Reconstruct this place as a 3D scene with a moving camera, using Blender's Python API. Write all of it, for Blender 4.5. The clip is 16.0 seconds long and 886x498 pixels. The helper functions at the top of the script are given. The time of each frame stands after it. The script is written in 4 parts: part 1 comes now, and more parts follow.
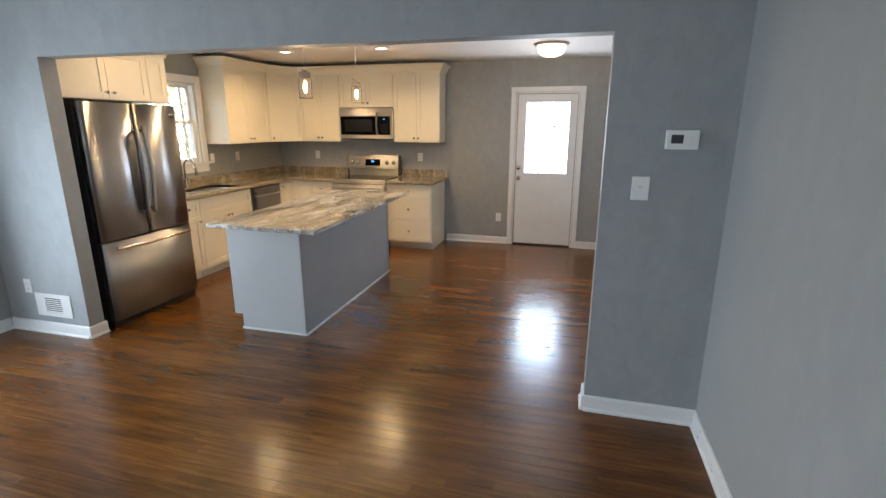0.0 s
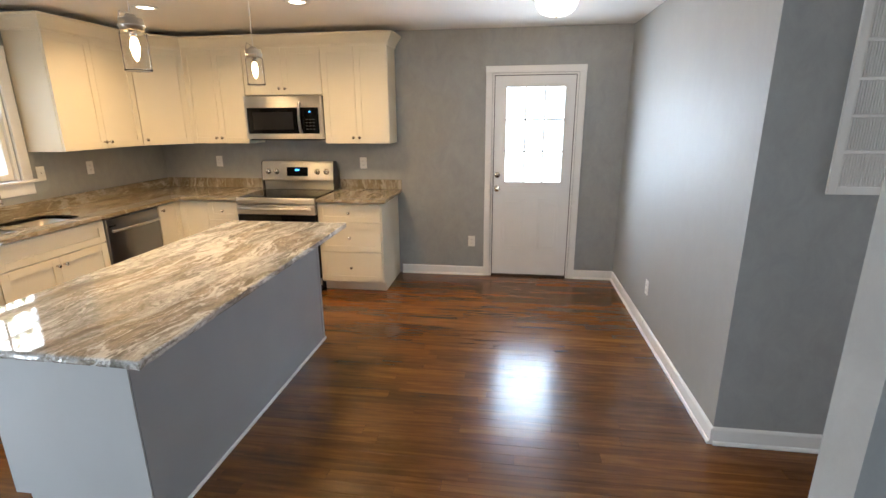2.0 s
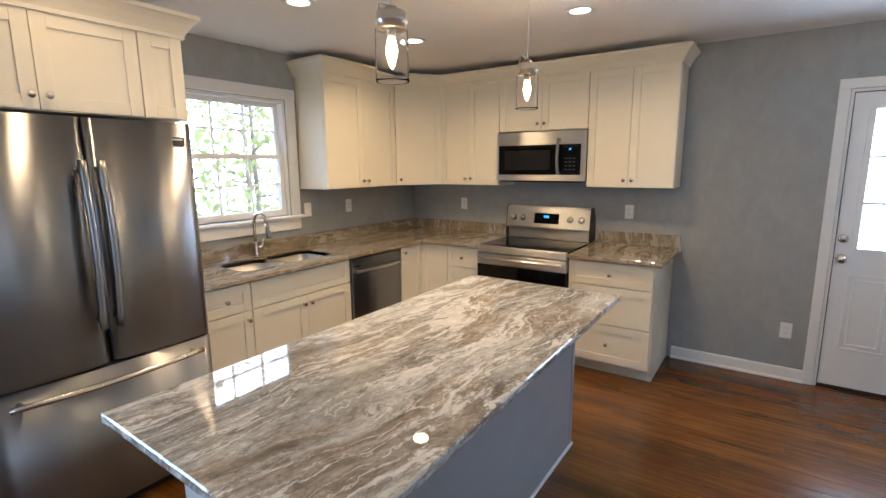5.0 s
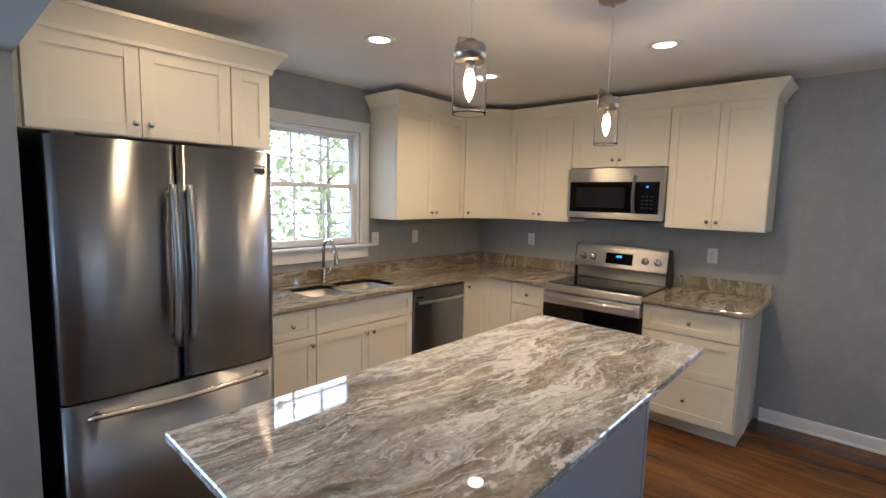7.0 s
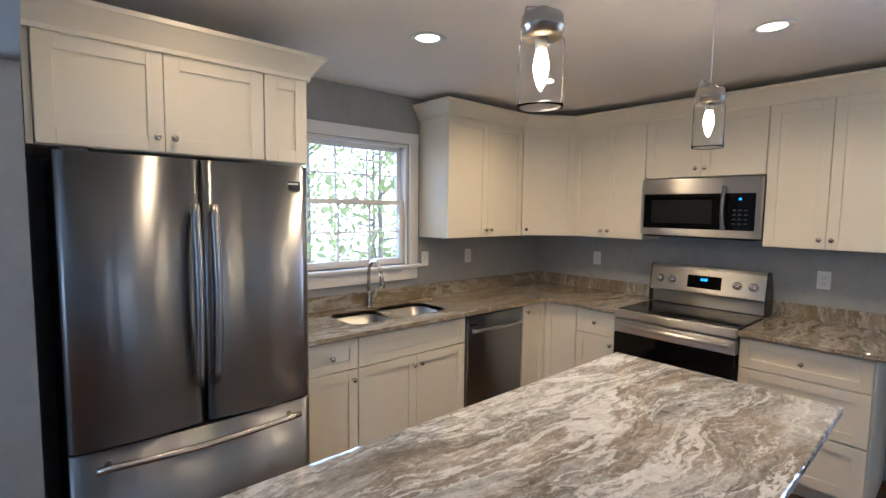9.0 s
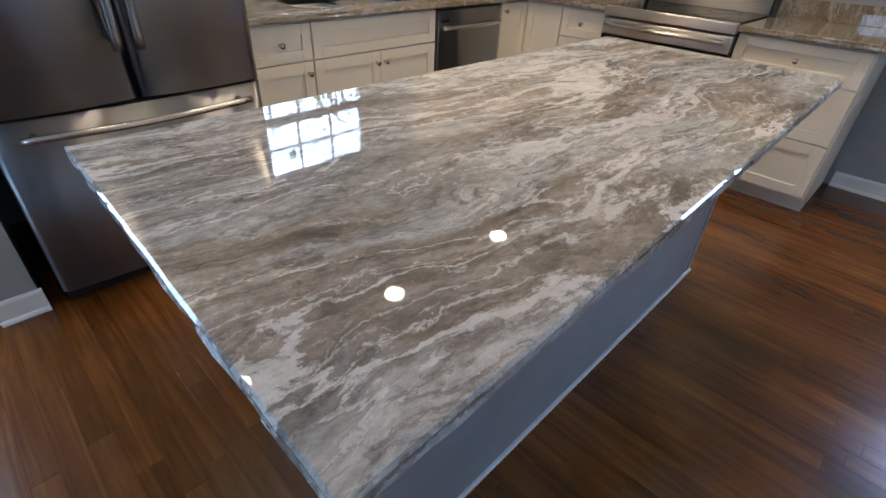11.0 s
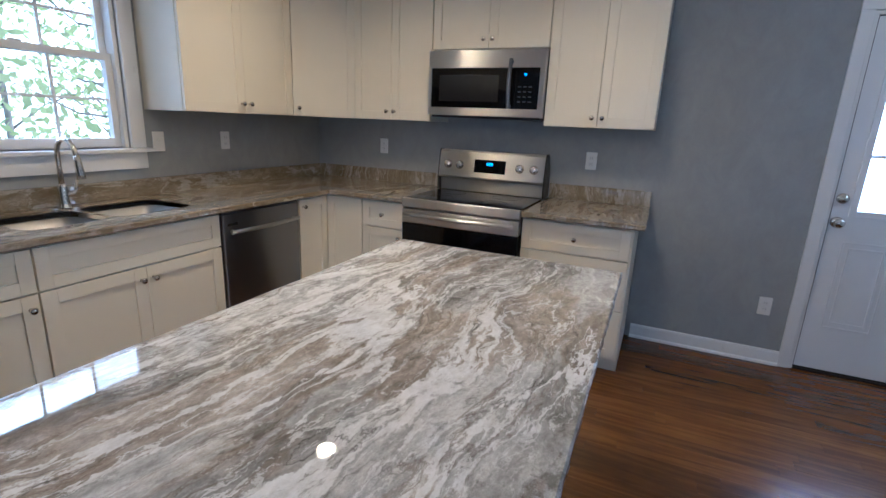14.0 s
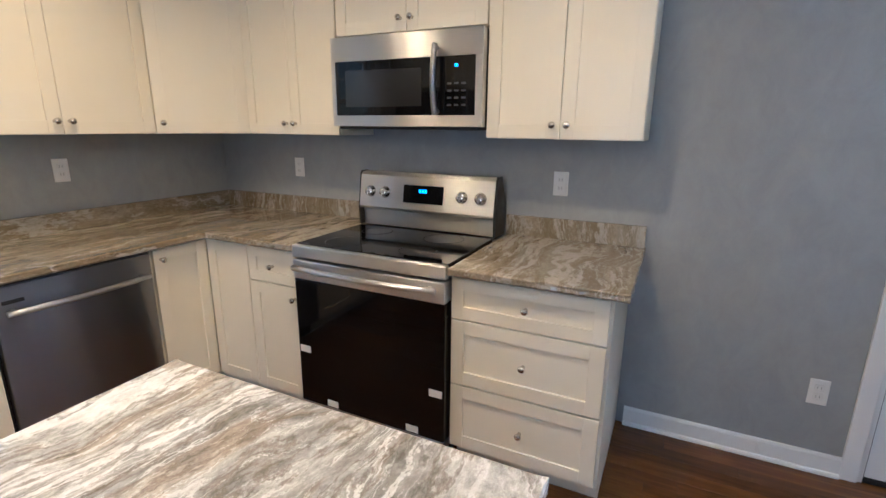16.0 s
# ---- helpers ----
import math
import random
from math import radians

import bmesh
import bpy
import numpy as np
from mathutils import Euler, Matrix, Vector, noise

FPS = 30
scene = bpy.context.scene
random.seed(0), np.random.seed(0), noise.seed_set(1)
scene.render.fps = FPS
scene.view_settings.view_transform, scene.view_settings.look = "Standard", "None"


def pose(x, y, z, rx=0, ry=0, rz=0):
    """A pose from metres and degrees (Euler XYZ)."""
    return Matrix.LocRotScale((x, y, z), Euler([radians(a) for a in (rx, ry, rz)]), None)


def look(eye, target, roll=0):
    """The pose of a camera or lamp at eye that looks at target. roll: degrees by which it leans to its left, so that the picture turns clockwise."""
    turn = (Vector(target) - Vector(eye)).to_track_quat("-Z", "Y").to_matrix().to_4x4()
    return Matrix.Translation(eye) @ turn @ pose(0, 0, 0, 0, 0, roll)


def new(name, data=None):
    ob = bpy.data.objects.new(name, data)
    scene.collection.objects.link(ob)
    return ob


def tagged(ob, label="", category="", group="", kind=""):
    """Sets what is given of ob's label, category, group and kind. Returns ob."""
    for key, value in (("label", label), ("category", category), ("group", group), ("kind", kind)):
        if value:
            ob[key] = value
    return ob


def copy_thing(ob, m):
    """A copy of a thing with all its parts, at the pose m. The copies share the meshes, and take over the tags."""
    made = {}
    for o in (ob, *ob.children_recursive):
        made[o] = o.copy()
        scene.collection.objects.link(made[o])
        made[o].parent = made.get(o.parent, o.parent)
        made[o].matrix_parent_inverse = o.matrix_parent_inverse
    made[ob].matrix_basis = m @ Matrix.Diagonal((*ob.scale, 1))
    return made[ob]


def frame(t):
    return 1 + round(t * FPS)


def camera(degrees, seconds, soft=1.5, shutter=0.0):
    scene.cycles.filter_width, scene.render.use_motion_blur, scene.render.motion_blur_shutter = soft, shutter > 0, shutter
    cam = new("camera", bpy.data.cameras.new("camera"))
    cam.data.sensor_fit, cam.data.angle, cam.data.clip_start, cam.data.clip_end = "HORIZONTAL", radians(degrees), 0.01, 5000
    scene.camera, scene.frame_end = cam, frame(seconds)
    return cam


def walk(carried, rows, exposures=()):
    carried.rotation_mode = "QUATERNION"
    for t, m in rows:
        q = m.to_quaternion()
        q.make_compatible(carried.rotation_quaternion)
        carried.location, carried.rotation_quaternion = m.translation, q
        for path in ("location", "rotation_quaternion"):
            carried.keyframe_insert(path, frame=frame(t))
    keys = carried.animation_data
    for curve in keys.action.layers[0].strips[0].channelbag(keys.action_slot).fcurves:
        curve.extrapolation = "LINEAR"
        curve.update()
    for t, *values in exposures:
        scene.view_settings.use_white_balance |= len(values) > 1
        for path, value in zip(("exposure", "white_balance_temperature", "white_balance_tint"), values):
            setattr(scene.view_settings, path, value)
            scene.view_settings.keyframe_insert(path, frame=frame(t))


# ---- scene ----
cam = camera(85.5, 16.0)
PATH = [
    (0, (1.202, 0.914, 1.64), (0.702, 2.784, 1.138), 0.1),
    (0.5, (1.06, 1.372, 1.592), (0.578, 3.253, 1.113), 0.8),
    (1, (0.911, 1.8, 1.593), (0.484, 3.685, 1.082), 0.7),
    (1.5, (0.761, 2.205, 1.665), (0.456, 4.112, 1.144), -1.2),
    (2, (0.622, 2.632, 1.653), (0.352, 4.541, 1.121), -0.4),
    (2.5, (0.448, 2.994, 1.673), (0.411, 4.985, 1.481), 2.2),
    (3, (0.419, 3.229, 1.672), (0.36, 5.192, 1.294), 1.4),
    (3.5, (0.362, 3.476, 1.644), (0.335, 5.431, 1.223), 2.0),
    (4, (0.332, 3.466, 1.627), (0.279, 5.446, 1.346), 1.7),
    (4.5, (0.14, 3.425, 1.572), (-0.467, 5.303, 1.249), 0.9),
    (5, (0.068, 3.382, 1.596), (-1.049, 5.004, 1.248), -0.5),
    (5.2, (0.057, 3.355, 1.565), (-1.166, 4.901, 1.227), -0.3),
    (7.3, (-0.011, 3.462, 1.608), (-1.343, 4.943, 1.428), 1.7),
    (7.5, (-0.075, 3.51, 1.615), (-1.343, 5.052, 1.491), 1.7),
    (8, (-0.177, 3.612, 1.631), (-1.392, 5.199, 1.554), 0.9),
    (8.5, (-0.18, 3.679, 1.641), (-1.499, 5.174, 1.479), 1.3),
    (9, (-0.246, 3.674, 1.616), (-1.739, 4.996, 1.453), 0.7),
    (9.5, (-0.223, 3.683, 1.598), (-1.703, 5.003, 1.344), 0.3),
    (10, (-0.21, 3.666, 1.498), (-1.629, 4.983, 0.994), 0.8),
    (10.2, (-0.215, 3.665, 1.454), (-1.565, 4.981, 0.787), 1.5),
    (12.3, (-0.539, 4.03, 1.152), (-1.48, 5.121, -0.235), 4.9),
    (12.5, (-0.535, 4.063, 1.16), (-1.42, 5.231, -0.201), 4.7),
    (13, (-0.52, 4.115, 1.228), (-1.36, 5.545, 0.111), 2.6),
    (13.5, (-0.516, 4.157, 1.315), (-1.325, 5.78, 0.472), 2.4),
    (14, (-0.46, 4.159, 1.4), (-1.25, 5.924, 0.891), 2.4),
    (14.5, (-0.459, 4.138, 1.438), (-1.221, 5.91, 0.908), 0.3),
    (15, (-0.437, 4.284, 1.46), (-1.208, 6.05, 0.923), -1.2),
    (15.5, (-0.368, 4.749, 1.462), (-1.176, 6.519, 0.998), 0.2),
    (16, (-0.415, 5.228, 1.455), (-1.257, 6.972, 0.959), 0.5),
]
EXPOSURES = [(0.0, 0.0, 6500, 10), (1.0, 0.28, 6500, 10), (2.5, 0.15, 6550, 10), (3.5, 0.10, 6200, 10), (4.0, 0.08, 6100, 10), (4.5, 0.02, 5750, 10), (5.0, -0.12, 5600, 10), (8.0, -0.38, 5250, 10),
             (9.0, -0.42, 5100, 10), (10.2, -0.46, 5050, 10), (12.5, -0.40, 4700, 10), (13.0, -0.60, 4600, 10), (13.5, -0.62, 4550, 10), (14.5, -0.46, 4650, 10), (15.5, -0.12, 4800, 10), (16.0, 0.04, 4900, 10)]
walk(cam, [(t, look(eye, target, roll)) for t, eye, target, roll in PATH], EXPOSURES)

# ---- plan, in metres ----
XW, XE, YN, ZC = -3.20, 1.703, 7.57, 2.46        # kitchen: west, east and north faces, ceiling
XL, YS = 1.96, -2.2                             # living room: east and south faces
YO0, YO1 = 3.575, 3.70                          # wall with the wide opening
OX0, OX1, OZ = -2.385, 1.357, 2.085               # the wide opening
YH, XH = 4.955, 3.6                              # hall: north face, east end
WY0, WY1, WZ0, WZ1 = 5.03, 5.924, 1.192, 2.104     # window over the sink
DX0, DX1, DZ = 0.425, 1.24, 2.055               # back door opening
ZT = 0.92                                       # worktops
XB, YB = -2.61, 6.90                            # fronts of the base cabinets' bodies
XU, YU = -2.88, 7.28                            # fronts of the wall cabinets' bodies

# ---- world, sun, lights ----
world = bpy.data.worlds.new("world")
scene.world = world
world.use_nodes = True
wn = world.node_tree
sky = wn.nodes.new("ShaderNodeTexSky")
sky.sky_type, sky.sun_disc = "NISHITA", False
sky.sun_elevation, sky.sun_rotation = radians(42), radians(75)
wn.links.new(sky.outputs[0], wn.nodes["Background"].inputs[0])
wn.nodes["Background"].inputs[1].default_value = 0.11


def lamp(name, kind, m, energy, color, size=0.1, size_y=None, spread=None):
    d = bpy.data.lights.new(name, kind)
    d.energy, d.color = energy, color
    if kind == "AREA":
        d.shape, d.size = "RECTANGLE" if size_y else "DISK", size
        if size_y:
            d.size_y = size_y
    elif kind == "SUN":
        d.angle = radians(0.5)
    else:
        d.shadow_soft_size = size
    if spread:
        d.spread = radians(spread)
    ob = new(name, d)
    ob.matrix_world = m
    return ob


az = radians(75)
sunward = Vector((math.sin(az) * math.cos(radians(42)), math.cos(az) * math.cos(radians(42)), math.sin(radians(42))))
lamp("sun", "SUN", look(sunward * 50, (0, 0, 0)), 5.0, (1.0, 0.95, 0.88))
DAY, WARM = (0.72, 0.86, 1.0), (1.0, 0.65, 0.31)
CANS = [(-2.106, 4.21), (-2.13, 5.225), (-2.135, 6.238), (-0.945, 6.265)]
PENDANTS = [(-0.925, 4.56), (-0.915, 5.505)]
FLUSH = (0.905, 6.38)
lamp("door_light", "AREA", look((0.835, YN + 0.30, 1.46), (0.835, 0, 1.2)), 60, (0.70, 0.84, 1.0), 0.75, 1.05)
lamp("front_window_light", "AREA", look((-0.6, YS - 0.25, 1.35), (-0.6, 3, 1.0)), 72, DAY, 2.6, 1.6)
lamp("side_window_light", "AREA", look((XW - 0.25, 2.4, 1.0), (0, 2.6, 0.8)), 85, DAY, 1.3, 1.6)
# Fill lamp added out of view; the hall's own source is unknown.
lamp("hall_window_light", "AREA", look((XH + 0.25, 4.3, 1.5), (1.5, 4.4, 1.2)), 10, (0.95, 0.96, 1.0), 0.8, 1.2)
lamp("sink_window_light", "AREA", look((XW - 0.75, 5.48, 2.75), (XW + 1.0, 5.48, 0.9)), 55, DAY, 1.2, 0.9)
for (x, y), watts in zip(CANS, (2.6, 9.0, 11.5, 11.5)):
    lamp("can_light", "AREA", look((x, y, ZC - 0.009), (x, y, 0)), watts, WARM, 0.11, spread=150)
for x, y in PENDANTS:
    lamp("pendant_light", "POINT", pose(x, y, 1.935), 11, WARM, 0.02)
lamp("flush_light", "POINT", pose(*FLUSH, ZC - 0.085), 6, WARM, 0.045)


# ---- materials ----
class Mat:
    """A node material round one Principled shader, with short calls for the usual nodes."""

    def __init__(self, name, color=(0.8, 0.8, 0.8), rough=0.5, metal=0.0):
        self.m = bpy.data.materials.new(name)
        self.m.use_nodes = True
        self.t = self.m.node_tree
        self.b = self.t.nodes["Principled BSDF"]
        self.set("Base Color", (*color, 1)), self.set("Roughness", rough), self.set("Metallic", metal)
        self.pos = self.t.nodes.new("ShaderNodeNewGeometry").outputs["Position"]

    def set(self, key, value):
        if hasattr(value, "is_linked"):
            self.t.links.new(value, self.b.inputs[key])
        else:
            self.b.inputs[key].default_value = value

    def scaled(self, vec, scale, offset=(0, 0, 0), turn=(0, 0, 0)):
        n = self.t.nodes.new("ShaderNodeMapping")
        self.t.links.new(vec, n.inputs[0])
        n.inputs["Scale"].default_value, n.inputs["Location"].default_value = scale, offset
        n.inputs["Rotation"].default_value = [radians(a) for a in turn]
        return n.outputs[0]

    def noise(self, vec, scale=5, detail=3, rough=0.5, distort=0.0, color=False):
        n = self.t.nodes.new("ShaderNodeTexNoise")
        self.t.links.new(vec, n.inputs["Vector"])
        for k, v in (("Scale", scale), ("Detail", detail), ("Roughness", rough), ("Distortion", distort)):
            n.inputs[k].default_value = v
        return n.outputs["Color" if color else "Fac"]

    def ramp(self, fac, stops, smooth=False):
        n = self.t.nodes.new("ShaderNodeValToRGB")
        e = n.color_ramp.elements
        while len(e) < len(stops):
            e.new(0.5)
        for el, (p, c) in zip(e, stops):
            el.position = p
            el.color = (c, c, c, 1) if isinstance(c, (int, float)) else (*c, 1)
        if smooth:
            n.color_ramp.interpolation = "EASE"
        self.t.links.new(fac, n.inputs[0])
        return n.outputs[0]

    def math(self, op, a, b=0.0, c=0.0):
        n = self.t.nodes.new("ShaderNodeMath")
        n.operation = op
        for i, v in enumerate((a, b, c)):
            if hasattr(v, "is_linked"):
                self.t.links.new(v, n.inputs[i])
            else:
                n.inputs[i].default_value = v
        return n.outputs[0]

    def mix(self, fac, a, b, kind="MIX"):
        n = self.t.nodes.new("ShaderNodeMix")
        n.data_type, n.blend_type = "RGBA", kind
        for i, v in ((0, fac), (6, a), (7, b)):
            if hasattr(v, "is_linked"):
                self.t.links.new(v, n.inputs[i])
            else:
                n.inputs[i].default_value = v if i == 0 else (*v, 1)
        return n.outputs[2]

    def vadd(self, a, b, op="ADD"):
        n = self.t.nodes.new("ShaderNodeVectorMath")
        n.operation = op
        for i, v in enumerate((a, b)):
            if hasattr(v, "is_linked"):
                self.t.links.new(v, n.inputs[i])
            else:
                n.inputs[i].default_value = v
        return n.outputs[0]

    def bump(self, height, strength=0.2, distance=0.002):
        n = self.t.nodes.new("ShaderNodeBump")
        n.inputs["Strength"].default_value, n.inputs["Distance"].default_value = strength, distance
        self.t.links.new(height, n.inputs["Height"])
        self.t.links.new(n.outputs[0], self.b.inputs["Normal"])
        return self


def painted(name, color, rough, bump=0.15, scale=160, vary=0.06, blotch=1.2):
    """Rolled or brushed paint: fine stipple, faint uneven patches in tone and gloss."""
    m = Mat(name, color, rough)
    big = m.noise(m.pos, blotch, 4, 0.6)
    c0, c1 = [c * (1 - vary) for c in color], [min(1, c * (1 + vary)) for c in color]
    m.set("Base Color", m.ramp(big, [(0.3, c0), (0.7, c1)]))
    m.set("Roughness", m.ramp(m.noise(m.pos, blotch * 4, 3), [(0.3, rough * 0.85), (0.7, min(1, rough * 1.15))]))
    m.bump(m.noise(m.pos, scale, 3, 0.6), bump, 0.001)
    return m.m


def wall_paint():
    """Satin wall paint with broad uneven roller passes."""
    col = (0.322, 0.335, 0.338)
    m = Mat("wall_paint", col, 0.55)
    big = m.noise(m.pos, 1.6, 4, 0.6)
    pas = m.noise(m.scaled(m.pos, (9, 9, 6)), 1.0, 7, 0.72, 0.5)
    m.set("Base Color", m.mix(0.7, m.ramp(big, [(0.3, [c * 0.92 for c in col]), (0.7, [c * 1.06 for c in col])]), m.ramp(pas, [(0.35, [c * 0.88 for c in col]), (0.65, [c * 1.10 for c in col])])))
    m.set("Roughness", m.ramp(pas, [(0.36, 0.48), (0.64, 0.70)]))
    m.bump(m.math("ADD", m.noise(m.pos, 130, 3, 0.6), m.math("MULTIPLY", pas, 1.6)), 0.3, 0.0012)
    return m.m


M_WALL = wall_paint()
M_CEIL = painted("ceiling_paint", (0.83, 0.81, 0.785), 0.8, 0.5, 60, 0.04, 0.9)
M_TRIM = painted("trim_paint", (0.78, 0.78, 0.77), 0.32, 0.08, 90, 0.03, 3)
M_CAB = painted("cabinet_paint", (0.80, 0.745, 0.61), 0.34, 0.05, 140, 0.02, 3)
# Island paint twice: darker for the shaded side, paler for the lit end.
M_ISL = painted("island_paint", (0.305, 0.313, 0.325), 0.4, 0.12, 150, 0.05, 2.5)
M_ISL_LIT = painted("island_paint_lit", (0.50, 0.505, 0.505), 0.38, 0.10, 150, 0.04, 2.5)
M_DOOR = painted("door_paint", (0.78, 0.79, 0.80), 0.35, 0.12, 110, 0.03, 2.5)
M_PLATE = Mat("plate_plastic", (0.78, 0.78, 0.76), 0.3).m
M_BLACK = painted("black_plastic", (0.012, 0.012, 0.013), 0.4, 0.1, 200, 0.1, 5)
M_DARKSIDE = painted("dark_grey_steel", (0.03, 0.031, 0.034), 0.45, 0.2, 300, 0.1, 4)
bg_ = Mat("black_glass", (0.004, 0.004, 0.0045), 0.05)
bg_.set("IOR", 1.36)
M_BLKGLASS = bg_.m
M_SLOT = Mat("slot_grey", (0.42, 0.42, 0.41), 0.5).m
M_SCREEN = Mat("dark_screen", (0.018, 0.018, 0.02), 0.12).m
M_DARK = Mat("dark_gap", (0.01, 0.01, 0.01), 0.8).m
M_OUTWALL = painted("outside_siding", (0.6, 0.6, 0.58), 0.7, 0.2, 40, 0.08, 2)


def steel(name, color=(0.52, 0.52, 0.52), rough=0.30, drawn=0.8):
    """Brushed stainless with a level grain, which draws reflections out upright; faint wipe marks."""
    m = Mat(name, color, rough, 1.0)
    streak = m.noise(m.scaled(m.pos, (4, 4, 520)), 1, 2, 0.6)
    smear = m.noise(m.scaled(m.pos, (2.5, 2.5, 1.2)), 1, 4, 0.6)
    m.set("Roughness", m.math("ADD", rough - 0.02, m.math("MULTIPLY", smear, 0.05)))
    m.set("Base Color", m.ramp(streak, [(0.25, [c * 0.975 for c in color]), (0.75, color)]))
    if drawn:
        way = m.t.nodes.new("ShaderNodeCombineXYZ")
        way.inputs[2].default_value = 1.0
        m.set("Anisotropic", drawn), m.set("Tangent", way.outputs[0])
        m.bump(m.noise(m.scaled(m.pos, (9, 9, 0.35)), 1, 2, 0.5), 0.5, 0.006)
    return m.m


M_STEELV = steel("brushed_steel", (0.30, 0.306, 0.32), 0.29, 1.0)
M_STEELH = steel("brushed_steel_light", (0.66, 0.65, 0.63), 0.33, 0.95)
M_STEELY = steel("satin_steel", (0.36, 0.355, 0.345), 0.34, 0.0)
M_NICKEL = Mat("brushed_nickel", (0.62, 0.58, 0.52), 0.24, 1.0).m
M_DARKNICKEL = Mat("aged_nickel", (0.50, 0.45, 0.38), 0.28, 1.0).m
M_WHITEMETAL = painted("white_metal", (0.75, 0.75, 0.73), 0.35, 0.05, 120, 0.03, 3)


def glass(name, tint=(1, 1, 1), rough=0.0, ior=1.45):
    m = Mat(name, tint, rough)
    m.set("Transmission Weight", 1.0), m.set("IOR", ior)
    return m.m


M_PANE, M_JAR = glass("window_glass", (0.97, 0.99, 1.0), 0.0, 1.2), glass("clear_jar_glass", (1, 1, 1), 0.0, 1.18)


def glowing(name, color, strength):
    m = Mat(name, color, 0.5)
    m.set("Emission Color", (*color, 1)), m.set("Emission Strength", strength)
    return m.m


M_CANGLOW = glowing("can_lens", (1.0, 0.86, 0.66), 9)
M_BULB = glowing("bulb_glow", (1.0, 0.72, 0.38), 16)
M_BOWL = glowing("bowl_glow", (1.0, 0.88, 0.70), 3.5)
M_CLOCK = glowing("display_digits", (0.05, 0.35, 1.0), 3.0)


def stone(name, brown, upright=False):
    """Polished stone: mottled grey and brown patches, ragged white bands drawn out along y, dark seams."""
    m = Mat(name, (0.5, 0.45, 0.4), 0.03)
    if upright:
        m.pos = m.scaled(m.pos, (1, 1, 1), turn=(90, 0, 0))
    half = (-0.5, -0.5, -0.5)
    warp = m.noise(m.scaled(m.pos, (1.0, 0.7, 1)), 2.0, 3, 0.5, 0.2, color=True)
    jag = m.noise(m.scaled(m.pos, (1, 0.55, 1)), 20, 6, 0.68, 0.0, color=True)
    p = m.vadd(m.pos, m.vadd(m.vadd(warp, half), (0.34, 0.30, 0.12), "MULTIPLY"))
    p = m.vadd(p, m.vadd(m.vadd(jag, half), (0.042, 0.10, 0.05), "MULTIPLY"))
    p = m.scaled(p, (1, 1, 1), turn=(0, 0, 5))
    tone = m.noise(m.scaled(p, (10.5, 1.9, 10.5)), 1.0, 8, 0.62)
    hue = m.noise(m.scaled(p, (5.5, 1.1, 5.5), (3, 7, 2)), 1.0, 5, 0.55)
    grey = m.ramp(tone, [(0.30, (0.16, 0.155, 0.135)), (0.43, (0.32, 0.31, 0.285)), (0.55, (0.46, 0.45, 0.42)), (0.68, (0.58, 0.57, 0.54))])
    tan = m.ramp(tone, [(0.30, (0.12, 0.10, 0.078)), (0.43, (0.235, 0.198, 0.155)), (0.55, (0.35, 0.305, 0.25)), (0.68, (0.48, 0.435, 0.375))])
    col = m.mix(m.ramp(hue, [(0.505 - brown, 0.0), (0.55 - brown, 0.9)]), grey, tan)
    # white ribbons of uneven width, thin threads between them
    wide = m.ramp(m.noise(m.scaled(p, (2.6, 1.3, 2.6), (4, 4, 1)), 1.0, 3, 0.5), [(0.36, 0.2), (0.66, 2.8)])
    if not brown:
        sep = m.t.nodes.new("ShaderNodeSeparateXYZ")
        m.t.links.new(p, sep.inputs[0])
        span = m.t.nodes.new("ShaderNodeMapRange")
        m.t.links.new(sep.outputs[1], span.inputs[0])
        for k, v in enumerate((4.45, 5.05, 0.65, 1.0)):
            span.inputs[k + 1].default_value = v
        wide = m.math("MULTIPLY", wide, span.outputs[0])
    for scale, offset, width, strength in (((5.0, 0.8, 5.0), (1, 5, 3), 0.021, 0.9), ((9.5, 1.3, 9.5), (8, 3, 6), 0.014, 0.7), ((18, 2.4, 18), (2, 9, 5), 0.010, 0.4)):
        band = m.math("ABSOLUTE", m.math("SUBTRACT", m.noise(m.scaled(p, scale, offset), 1.0, 6, 0.56), 0.5))
        band = m.math("DIVIDE", band, m.math("MULTIPLY", wide, width * (1 - 2.2 * brown)))
        col = m.mix(m.ramp(band, [(0.6, strength), (1.0, 0.0)]), col, (0.70, 0.69, 0.66))
    # brown layers that line the bands, and dark seams
    layer = m.math("ABSOLUTE", m.math("SUBTRACT", m.noise(m.scaled(p, (10, 1.2, 10), (6, 2, 9)), 1.0, 6, 0.6), 0.46))
    col = m.mix(m.ramp(layer, [(0.0, 0.65), (0.010, 0.45), (0.022, 0.0)]), col, (0.17, 0.135, 0.10))
    mott = m.noise(m.scaled(m.pos, (1.0, 0.5, 1.0)), 80, 6, 0.72)
    col = m.mix(0.40, col, m.ramp(mott, [(0.32, 0.2), (0.5, 0.5), (0.66, 0.8)]), "OVERLAY")
    torn = m.noise(m.scaled(p, (34, 15, 34), (7, 1, 3)), 1.0, 8, 0.74, 0.4)
    col = m.mix(0.5, col, m.ramp(torn, [(0.34, 0.22), (0.5, 0.52), (0.64, 0.76)]), "OVERLAY")
    speck = m.noise(m.pos, 300, 3, 0.7)
    col = m.mix(0.25, col, m.ramp(speck, [(0.3, 0.34), (0.7, 0.66)]), "OVERLAY")
    seam = m.math("ABSOLUTE", m.math("SUBTRACT", m.noise(m.scaled(p, (3.6, 0.8, 3.6), (9, 1, 4)), 1.0, 5, 0.55), 0.5))
    worn = m.noise(m.pos, 6, 3)
